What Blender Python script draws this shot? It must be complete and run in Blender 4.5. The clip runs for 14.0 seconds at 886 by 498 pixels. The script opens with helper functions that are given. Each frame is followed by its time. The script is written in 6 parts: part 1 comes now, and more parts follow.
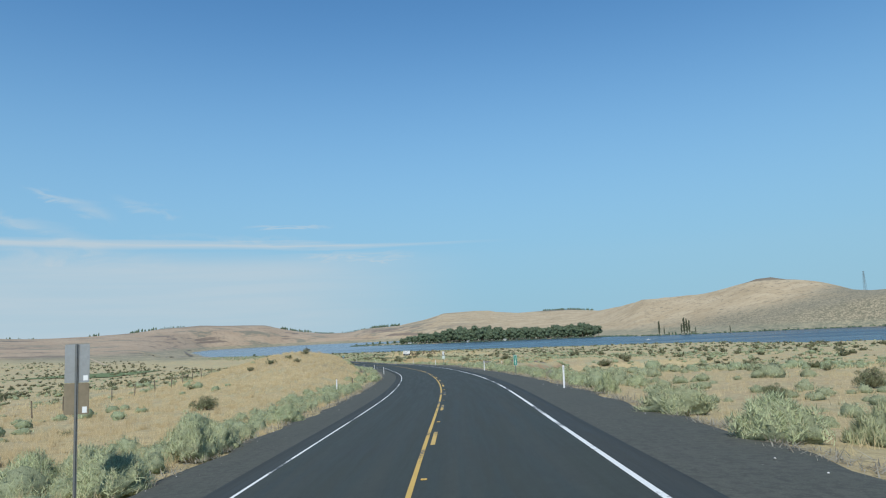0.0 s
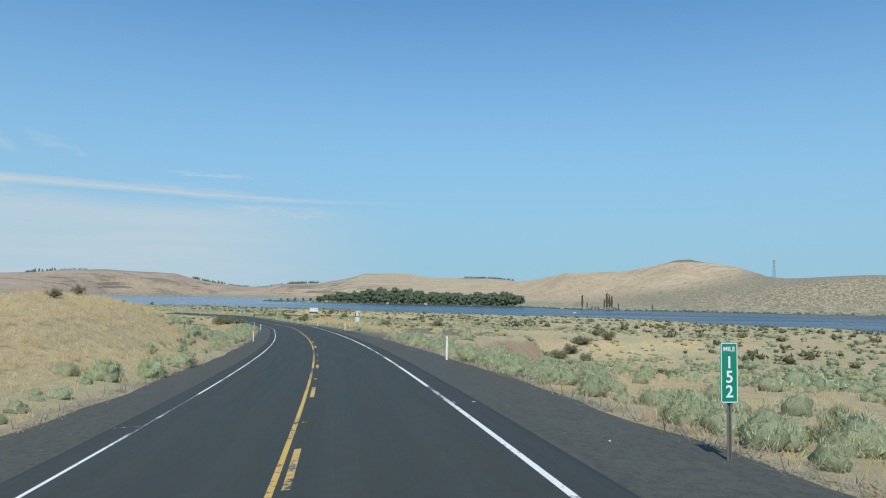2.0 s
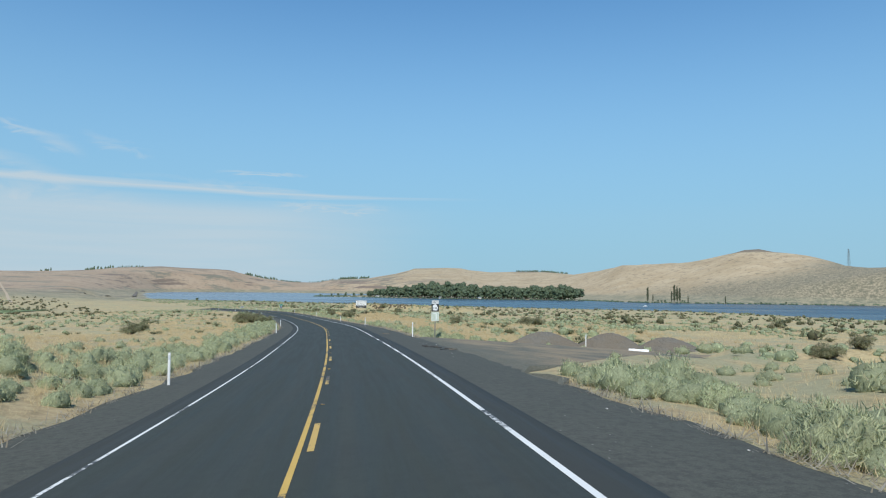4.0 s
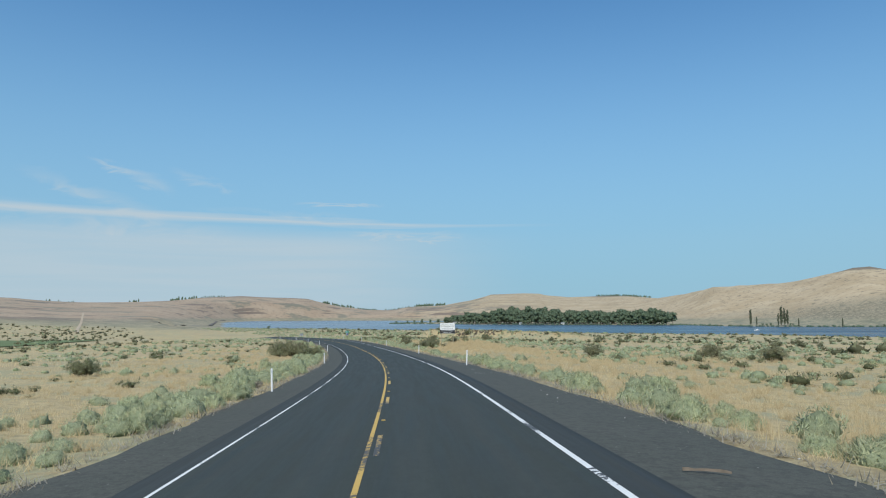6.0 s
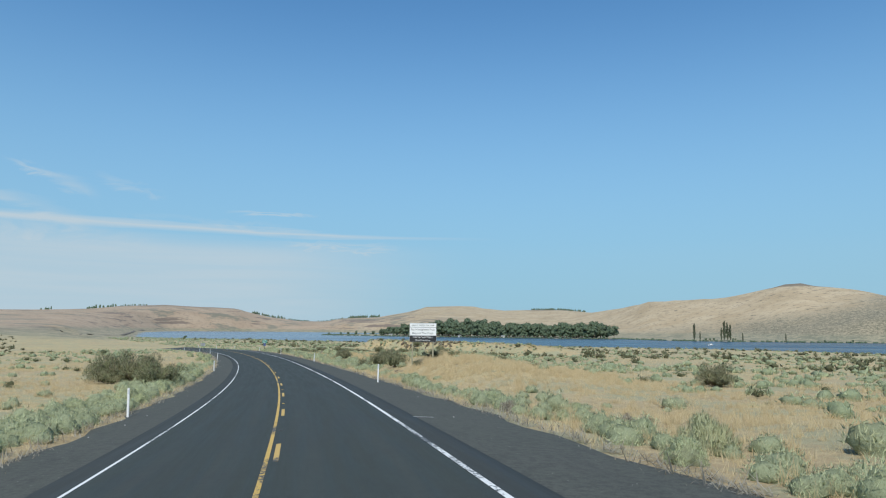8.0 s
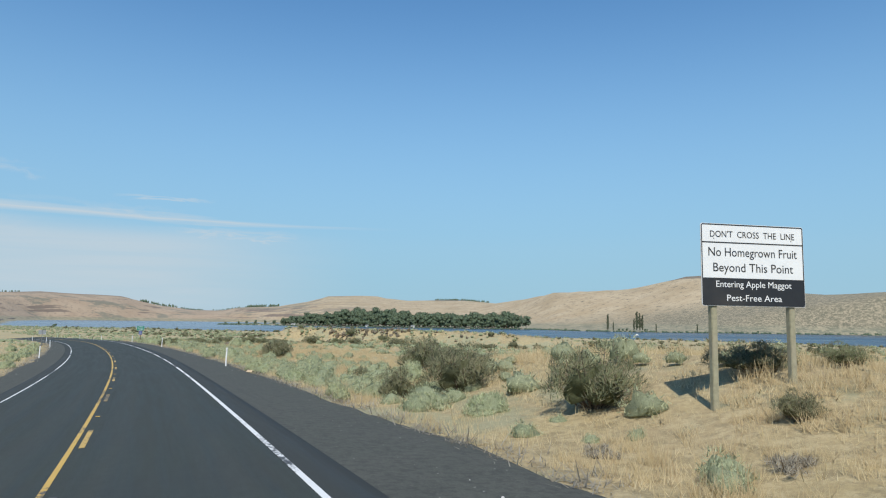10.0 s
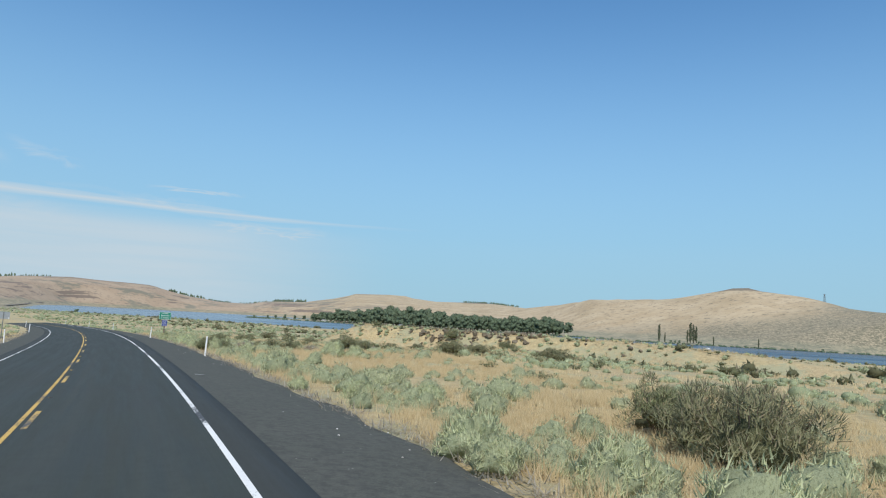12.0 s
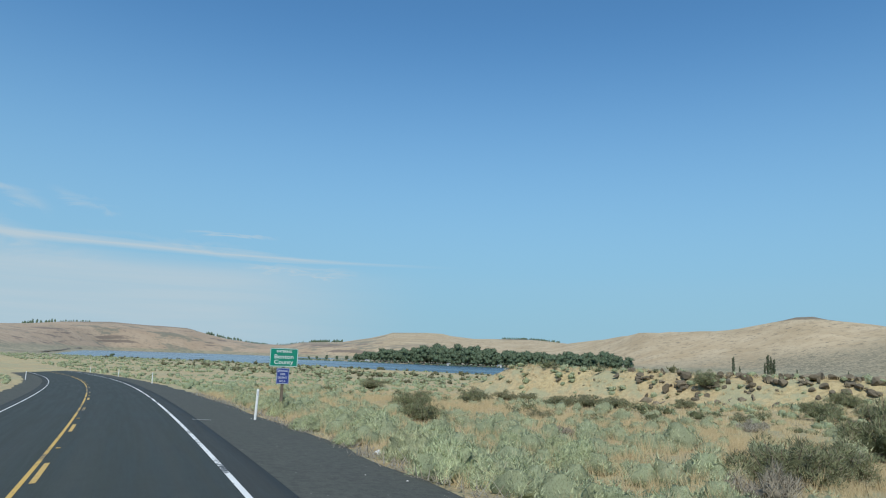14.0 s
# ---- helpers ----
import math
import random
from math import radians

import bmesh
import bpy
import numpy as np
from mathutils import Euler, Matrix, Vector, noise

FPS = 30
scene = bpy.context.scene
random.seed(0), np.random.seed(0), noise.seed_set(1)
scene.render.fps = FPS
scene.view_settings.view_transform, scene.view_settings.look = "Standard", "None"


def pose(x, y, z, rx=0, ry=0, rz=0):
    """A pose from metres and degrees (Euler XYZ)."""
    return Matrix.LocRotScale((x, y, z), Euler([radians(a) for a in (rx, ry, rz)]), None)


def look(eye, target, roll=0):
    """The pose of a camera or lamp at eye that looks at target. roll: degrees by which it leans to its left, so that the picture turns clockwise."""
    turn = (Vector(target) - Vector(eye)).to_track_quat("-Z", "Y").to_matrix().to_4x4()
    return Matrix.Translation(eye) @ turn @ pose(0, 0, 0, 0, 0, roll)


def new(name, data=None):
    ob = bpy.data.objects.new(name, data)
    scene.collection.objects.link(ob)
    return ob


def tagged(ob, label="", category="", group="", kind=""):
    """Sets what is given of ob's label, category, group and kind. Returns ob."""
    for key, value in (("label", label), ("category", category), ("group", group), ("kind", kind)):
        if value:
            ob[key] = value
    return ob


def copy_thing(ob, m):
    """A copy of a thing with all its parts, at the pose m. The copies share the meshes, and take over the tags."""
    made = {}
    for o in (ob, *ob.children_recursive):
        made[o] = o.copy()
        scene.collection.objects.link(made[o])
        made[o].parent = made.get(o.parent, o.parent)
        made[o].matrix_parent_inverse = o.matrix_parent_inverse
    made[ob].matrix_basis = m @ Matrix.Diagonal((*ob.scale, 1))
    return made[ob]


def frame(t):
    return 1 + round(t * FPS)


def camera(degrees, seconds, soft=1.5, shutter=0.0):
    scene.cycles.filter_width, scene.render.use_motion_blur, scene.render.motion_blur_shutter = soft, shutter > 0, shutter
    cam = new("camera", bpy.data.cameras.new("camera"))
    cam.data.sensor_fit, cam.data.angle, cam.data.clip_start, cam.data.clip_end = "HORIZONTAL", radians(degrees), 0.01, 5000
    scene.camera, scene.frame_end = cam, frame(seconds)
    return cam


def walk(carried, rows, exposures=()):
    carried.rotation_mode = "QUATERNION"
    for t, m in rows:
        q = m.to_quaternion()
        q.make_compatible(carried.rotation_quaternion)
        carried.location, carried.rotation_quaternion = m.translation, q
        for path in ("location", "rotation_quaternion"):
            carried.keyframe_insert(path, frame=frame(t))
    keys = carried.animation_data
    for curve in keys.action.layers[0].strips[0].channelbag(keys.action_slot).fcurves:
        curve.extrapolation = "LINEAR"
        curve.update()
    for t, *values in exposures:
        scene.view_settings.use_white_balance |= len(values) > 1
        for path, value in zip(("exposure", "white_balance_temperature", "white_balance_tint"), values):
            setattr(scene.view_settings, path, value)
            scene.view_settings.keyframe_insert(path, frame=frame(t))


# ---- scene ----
# ---- camera ----
cam = camera(64.6, 14.0, soft=1.15)
ROWS = [
    (0.0, 0.81, 0.00, 2.34, 96.97, 2.59, -0.43),
    (0.5, 1.06, 13.27, 2.00, 96.10, 3.03, -2.28),
    (1.0, 1.41, 26.54, 1.65, 95.43, 1.96, -4.56),
    (1.5, 1.71, 39.82, 1.28, 94.54, 0.11, -6.61),
    (2.0, 1.75, 53.11, 0.90, 93.92, -1.08, -6.99),
    (2.5, 1.50, 66.40, 0.50, 93.76, -1.15, -6.11),
    (3.0, 1.02, 79.69, 0.08, 93.57, -0.93, -5.04),
    (3.5, 0.36, 92.98, -0.33, 93.39, -0.73, -4.00),
    (4.0, -0.49, 106.27, -0.75, 93.43, -0.65, -2.91),
    (4.5, -1.53, 119.55, -1.17, 93.89, -0.77, -1.74),
    (5.0, -2.74, 132.83, -1.58, 94.97, -1.21, -0.44),
    (5.5, -4.16, 146.11, -1.99, 96.24, -1.52, 1.18),
    (6.0, -5.70, 159.41, -2.39, 95.58, 0.04, 3.25),
    (6.5, -7.29, 172.72, -2.78, 94.45, 2.16, 4.13),
    (7.0, -8.92, 186.05, -3.18, 94.98, 2.37, 3.07),
    (7.5, -10.69, 199.40, -3.60, 96.01, 0.72, 0.66),
    (8.0, -12.44, 212.80, -4.03, 96.64, -0.55, -2.14),
    (8.5, -14.39, 226.23, -4.46, 96.84, -1.07, -4.90),
    (9.0, -16.51, 239.70, -4.87, 96.72, -1.11, -7.35),
    (9.5, -18.84, 253.19, -5.25, 96.39, -0.93, -9.22),
    (10.0, -21.38, 266.70, -5.58, 95.97, -0.78, -10.22),
    (10.5, -24.14, 280.22, -5.88, 95.62, -0.89, -10.13),
    (11.0, -27.09, 293.77, -6.14, 95.55, -1.29, -9.13),
    (11.5, -30.20, 307.35, -6.37, 95.73, -2.13, -8.51),
    (12.0, -33.51, 320.95, -6.55, 96.09, -3.24, -8.33),
    (12.5, -37.08, 334.56, -6.73, 96.81, -4.19, -8.39),
    (13.0, -41.19, 348.06, -6.92, 97.88, -4.07, -7.98),
    (13.5, -45.49, 361.54, -7.12, 98.71, -3.35, -6.78),
    (14.0, -49.93, 375.01, -7.33, 99.01, -2.09, -5.57),
]
walk(cam, [(t, pose(x, y, z, rx, ry, rz)) for t, x, y, z, rx, ry, rz in ROWS],
     exposures=[(0.0, -0.06, 6320, 7), (2.5, 0.0, 6380, 8), (5.0, 0.0, 6340, 7), (5.5, -0.1, 6340, 7), (6.5, -0.08, 6340, 7), (7.5, -0.05, 6340, 7), (10.0, 0.02, 6540, 10), (11.0, 0.06, 6540, 10),
                (12.0, 0.06, 6540, 10), (12.6, 0.1, 6540, 10), (13.0, 0.12, 6500, 10), (13.35, -0.06, 6400, 8), (14.0, -0.1, 6300, 6)])

# ---- sky, sun, exposure ----
SUN_DIR = Vector((-0.13, -0.63, 0.78)).normalized()      # towards the sun
sun_el, sun_az = math.asin(SUN_DIR.z), math.atan2(SUN_DIR.x, SUN_DIR.y)
world = bpy.data.worlds.new("world")
scene.world = world
world.use_nodes = True
wt = world.node_tree
wt.nodes.clear()


def wnode(kind, **kw):
    n = wt.nodes.new(kind)
    for k, v in kw.items():
        n.inputs[k].default_value = v
    return n


sky = wt.nodes.new("ShaderNodeTexSky")
sky.sky_type, sky.sun_disc, sky.sun_elevation, sky.sun_rotation = "NISHITA", False, sun_el, sun_az
sky.air_density, sky.dust_density, sky.ozone_density, sky.altitude = 1.0, 0.3, 3.0, 200
# thin cirrus: long streaks low in the sky, and a pale veil under them
tc = wt.nodes.new("ShaderNodeTexCoord")
sep = wt.nodes.new("ShaderNodeSeparateXYZ")
wt.links.new(tc.outputs["Generated"], sep.inputs[0])


def wmath(op, a, b=None, c=None):
    n = wt.nodes.new("ShaderNodeMath")
    n.operation = op
    for i, v in enumerate((a, b, c)):
        if v is None:
            continue
        if isinstance(v, (int, float)):
            n.inputs[i].default_value = v
        else:
            wt.links.new(v, n.inputs[i])
    return n.outputs[0]


def wrange(v, a, b, c=0.0, d=1.0):
    n = wt.nodes.new("ShaderNodeMapRange")
    n.interpolation_type = "SMOOTHSTEP"
    n.inputs[1].default_value, n.inputs[2].default_value, n.inputs[3].default_value, n.inputs[4].default_value = a, b, c, d
    wt.links.new(v, n.inputs[0])
    return n.outputs[0]


az_w = wmath("ARCTAN2", sep.outputs[0], sep.outputs[1])
el_w = wmath("ARCSINE", sep.outputs[2])
comb = wt.nodes.new("ShaderNodeCombineXYZ")
wt.links.new(wmath("MULTIPLY", az_w, 3.0), comb.inputs[0])
wt.links.new(wmath("MULTIPLY", el_w, 55.0), comb.inputs[1])
streak = wnode("ShaderNodeTexNoise", Scale=1.0, Detail=6.0, Roughness=0.55, Distortion=0.6)
wt.links.new(comb.outputs[0], streak.inputs["Vector"])
comb2 = wt.nodes.new("ShaderNodeCombineXYZ")
wt.links.new(wmath("MULTIPLY", az_w, 9.0), comb2.inputs[0])
wt.links.new(wmath("MULTIPLY", el_w, 30.0), comb2.inputs[1])
wisp = wnode("ShaderNodeTexNoise", Scale=1.3, Detail=8.0, Roughness=0.6, Distortion=1.2)
wt.links.new(comb2.outputs[0], wisp.inputs["Vector"])
bend = wmath("MULTIPLY", wmath("SUBTRACT", streak.outputs["Fac"], 0.5), 0.02)
ragged = wrange(wisp.outputs["Fac"], 0.35, 0.68, 0.25, 1.0)


def stroke(az0, el0, az1, el1, w0, w1, strength, fade=0.3):
    """One long brush of cirrus between two directions, its ends fading."""
    t = wmath("DIVIDE", wmath("SUBTRACT", az_w, az0), az1 - az0)
    mid = wmath("ADD", wmath("MULTIPLY", t, el1 - el0), el0)
    fray = wmath("ADD", bend, wmath("MULTIPLY", wmath("SUBTRACT", wisp.outputs["Fac"], 0.5), 0.045))
    off = wmath("ABSOLUTE", wmath("ADD", wmath("SUBTRACT", el_w, mid), fray))
    width = wmath("ADD", wmath("MULTIPLY", t, w1 - w0), w0)
    body = wrange(wmath("DIVIDE", off, wmath("MAXIMUM", width, 0.001)), 0.0, 1.0, strength, 0.0)
    ends = wmath("MULTIPLY", wrange(t, 0.0, fade), wrange(t, 1.0, 1.0 - fade))
    return wmath("MULTIPLY", wmath("MULTIPLY", body, ends), ragged)


line_el = wmath("ADD", wmath("MULTIPLY", az_w, -0.006), 0.1315)
off = wmath("ABSOLUTE", wmath("ADD", wmath("SUBTRACT", el_w, line_el), bend))
line_w = wrange(az_w, -0.6, 0.06, 0.009, 0.003)
line = wmath("MULTIPLY", wmath("SUBTRACT", 1.0, wmath("MINIMUM", wmath("DIVIDE", off, line_w), 1.0)), wrange(az_w, -0.2, 0.14, 0.9, 0.0))
veil = wmath("MULTIPLY", wrange(wmath("ADD", el_w, bend), 0.100, 0.130, 0.8, 0.0), wrange(az_w, -0.25, 0.10, 1.0, 0.04))
veil = wmath("MULTIPLY", veil, wrange(streak.outputs["Fac"], 0.25, 0.75, 0.72, 1.0))
cloud = wmath("MAXIMUM", line, veil)
for s in ((-0.275, 0.160, -0.135, 0.158, 0.004, 0.004, 0.75), (-0.22, 0.119, -0.01, 0.117, 0.008, 0.005, 0.8), (-0.62, 0.185, -0.42, 0.122, 0.010, 0.022, 0.7),
          (-0.54, 0.208, -0.42, 0.168, 0.006, 0.014, 0.8), (-0.44, 0.196, -0.34, 0.172, 0.010, 0.006, 0.45), (-0.14, 0.110, -0.03, 0.109, 0.004, 0.003, 0.6), (-0.9, 0.15, -0.3, 0.112, 0.02, 0.02, 0.5), (-0.42, 0.145, -0.16, 0.138, 0.007, 0.007, 0.35)):
    cloud = wmath("ADD", cloud, wmath("MULTIPLY", stroke(*s), 0.8))
cloud = wmath("MINIMUM", cloud, 0.88)
mixw = wt.nodes.new("ShaderNodeMixRGB")
wt.links.new(cloud, mixw.inputs[0])
tint = wt.nodes.new("ShaderNodeMixRGB")
tint.blend_type = "MULTIPLY"
tint.inputs[0].default_value, tint.inputs[2].default_value = 1.0, (0.64, 0.97, 1.10, 1)
wt.links.new(sky.outputs[0], tint.inputs[1])
haze = wt.nodes.new("ShaderNodeMixRGB")      # pale summer haze low over the horizon
wt.links.new(wrange(el_w, 0.0, 0.5, 0.92, 0.0), haze.inputs[0])
wt.links.new(tint.outputs[0], haze.inputs[1])
haze.inputs[2].default_value = (2.1, 3.55, 4.65, 1)
wt.links.new(haze.outputs[0], mixw.inputs[1])
mixw.inputs[2].default_value = (3.9, 4.5, 4.95, 1)
bg = wnode("ShaderNodeBackground", Strength=0.14)
wt.links.new(mixw.outputs[0], bg.inputs[0])
outw = wt.nodes.new("ShaderNodeOutputWorld")
wt.links.new(bg.outputs[0], outw.inputs[0])

sun_data = bpy.data.lights.new("sun", "SUN")
sun_data.energy, sun_data.angle, sun_data.color = 4.3, radians(0.53), (1.0, 0.95, 0.87)
sun = new("sun", sun_data)
sun.matrix_world = look((0, 0, 60), Vector((0, 0, 60)) - SUN_DIR)


# ---- materials ----
def material(name, base=(0.5, 0.5, 0.5), rough=0.8, metal=0.0):
    m = bpy.data.materials.new(name)
    m.use_nodes = True
    b = m.node_tree.nodes["Principled BSDF"]
    b.inputs["Base Color"].default_value = (*base, 1)
    b.inputs["Roughness"].default_value = rough
    b.inputs["Metallic"].default_value = metal
    return m


class Nodes:
    """Shorthand for building a material's node tree."""

    def __init__(self, m):
        self.t = m.node_tree
        self.b = self.t.nodes["Principled BSDF"]

    def put(self, v, socket):
        if isinstance(v, (int, float)):
            socket.default_value = v
        elif isinstance(v, tuple):
            socket.default_value = (*v, 1) if len(v) == 3 and len(socket.default_value) == 4 else v
        else:
            self.t.links.new(v, socket)

    def pos(self, sx=1.0, sy=1.0, sz=1.0):
        g = self.t.nodes.new("ShaderNodeNewGeometry")
        if sx == sy == sz == 1.0:
            return g.outputs["Position"]
        n = self.t.nodes.new("ShaderNodeVectorMath")
        n.operation = "MULTIPLY"
        self.t.links.new(g.outputs["Position"], n.inputs[0])
        n.inputs[1].default_value = (sx, sy, sz)
        return n.outputs[0]

    def uv(self):
        return self.t.nodes.new("ShaderNodeUVMap").outputs[0]

    def noise(self, vec, scale, detail=4.0, rough=0.55, distort=0.0):
        n = self.t.nodes.new("ShaderNodeTexNoise")
        self.put(vec, n.inputs["Vector"])
        n.inputs["Scale"].default_value, n.inputs["Detail"].default_value = scale, detail
        n.inputs["Roughness"].default_value, n.inputs["Distortion"].default_value = rough, distort
        return n.outputs["Fac"]

    def voronoi(self, vec, scale, out="Distance"):
        n = self.t.nodes.new("ShaderNodeTexVoronoi")
        self.put(vec, n.inputs["Vector"])
        n.inputs["Scale"].default_value = scale
        return n.outputs[out]

    def rng(self, v, a, b, c=0.0, d=1.0):
        n = self.t.nodes.new("ShaderNodeMapRange")
        n.interpolation_type = "SMOOTHSTEP"
        self.put(v, n.inputs[0])
        for i, k in enumerate((a, b, c, d)):
            n.inputs[i + 1].default_value = k
        return n.outputs[0]

    def math(self, op, a, b=0.0):
        n = self.t.nodes.new("ShaderNodeMath")
        n.operation = op
        self.put(a, n.inputs[0])
        self.put(b, n.inputs[1])
        return n.outputs[0]

    def mix(self, f, a, b):
        n = self.t.nodes.new("ShaderNodeMixRGB")
        self.put(f, n.inputs[0])
        self.put(a, n.inputs[1])
        self.put(b, n.inputs[2])
        return n.outputs[0]

    def xyz(self, vec):
        n = self.t.nodes.new("ShaderNodeSeparateXYZ")
        self.put(vec, n.inputs[0])
        return n.outputs

    def bump(self, h, strength, distance):
        n = self.t.nodes.new("ShaderNodeBump")
        self.put(h, n.inputs["Height"])
        n.inputs["Strength"].default_value, n.inputs["Distance"].default_value = strength, distance
        self.t.links.new(n.outputs[0], self.b.inputs["Normal"])

    def color(self, v):
        self.put(v, self.b.inputs["Base Color"])

    def random(self):
        return self.t.nodes.new("ShaderNodeObjectInfo").outputs["Random"]

    def island(self):
        return self.t.nodes.new("ShaderNodeNewGeometry").outputs["Random Per Island"]


def mat_asphalt():
    m = material("asphalt", (0.05, 0.05, 0.05), 0.85)
    n = Nodes(m)
    p = n.pos()
    uv = n.uv()
    lat = n.xyz(uv)[0]
    grain = n.noise(p, 60.0, 3.0, 0.7)
    blot = n.noise(p, 0.35, 5.0)
    stretch = n.t.nodes.new("ShaderNodeVectorMath")
    stretch.operation = "MULTIPLY"
    n.put(uv, stretch.inputs[0])
    stretch.inputs[1].default_value = (3.0, 0.12, 1.0)
    streaks = n.noise(stretch.outputs[0], 1.0, 4.0, 0.6)
    # wheel tracks, polished paler, in both lanes; an oily darker band between them
    w = n.math("SUBTRACT", n.math("PINGPONG", n.math("ABSOLUTE", n.math("SUBTRACT", n.math("ABSOLUTE", lat), 1.75)), 3.0), 0.85)
    track = n.rng(n.math("ABSOLUTE", w), 0.15, 0.5, 1.0, 0.0)
    c = n.mix(n.rng(grain, 0.3, 0.7), (0.019, 0.024, 0.0195), (0.0435, 0.053, 0.0425))
    c = n.mix(n.math("MULTIPLY", track, n.rng(streaks, 0.3, 0.7, 0.1, 0.4)), c, (0.046, 0.054, 0.048))
    c = n.mix(n.rng(blot, 0.45, 0.75, 0.0, 0.35), c, (0.032, 0.034, 0.032))
    c = n.mix(n.rng(n.noise(p, 4.0, 5.0, 0.75), 0.42, 0.62, 0.0, 0.45), c, (0.024, 0.027, 0.024))
    seal = n.rng(n.math("ADD", n.math("ABSOLUTE", lat), n.math("MULTIPLY", blot, 0.2)), 3.72, 3.82, 0.0, 0.55)
    c = n.mix(seal, c, (0.030, 0.031, 0.029))
    n.color(c)
    n.put(n.rng(streaks, 0.3, 0.7, 0.75, 0.95), n.b.inputs["Roughness"])
    n.bump(grain, 0.35, 0.006)
    return m


def mat_shoulder():
    m = material("shoulder_chip", (0.07, 0.065, 0.06), 0.95)
    n = Nodes(m)
    p = n.pos()
    grain = n.noise(p, 38.0, 4.0, 0.75)
    blot = n.noise(p, 0.5, 5.0, 0.6)
    specks = n.voronoi(p, 2.6)
    stretch = n.t.nodes.new("ShaderNodeVectorMath")
    stretch.operation = "MULTIPLY"
    n.put(n.uv(), stretch.inputs[0])
    stretch.inputs[1].default_value = (2.5, 0.1, 1.0)
    streaks = n.noise(stretch.outputs[0], 1.0, 4.0, 0.6)
    c = n.mix(n.rng(grain, 0.25, 0.75), (0.037, 0.0385, 0.0305), (0.094, 0.098, 0.076))
    c = n.mix(n.rng(blot, 0.4, 0.65, 0.0, 0.4), c, (0.080, 0.079, 0.064))
    c = n.mix(n.rng(streaks, 0.5, 0.7, 0.0, 0.3), c, (0.045, 0.044, 0.039))
    c = n.mix(n.rng(n.noise(p, 5.0, 6.0, 0.8), 0.45, 0.60, 0.0, 0.6), c, (0.030, 0.029, 0.025))
    c = n.mix(n.rng(n.noise(p, 11.0, 4.0, 0.8), 0.58, 0.68, 0.0, 0.6), c, (0.12, 0.112, 0.092))
    c = n.mix(n.rng(specks, 0.035, 0.055, 0.9, 0.0), c, (0.35, 0.33, 0.3))
    n.color(c)
    n.bump(n.math("ADD", grain, n.noise(p, 24.0, 3.0, 0.8)), 0.2, 0.005)
    return m


def mat_paint(name, rgb, wear=0.5):
    m = material(name, rgb, 0.6)
    n = Nodes(m)
    p = n.pos()
    chips = n.noise(p, 9.0, 5.0, 0.7)
    patch = n.noise(p, 0.22, 2.0)
    amount = n.math("ADD", n.rng(patch, 0.35, 0.7, -0.12, 0.26), wear - 0.5)
    f = n.rng(n.math("SUBTRACT", n.math("SUBTRACT", chips, 0.36), n.math("MULTIPLY", amount, 1.0)), -0.03, 0.05)
    c = n.mix(n.noise(p, 1.2, 3.0), rgb, tuple(v * 0.8 for v in rgb))
    n.color(n.mix(f, (0.06, 0.058, 0.055), c))
    return m


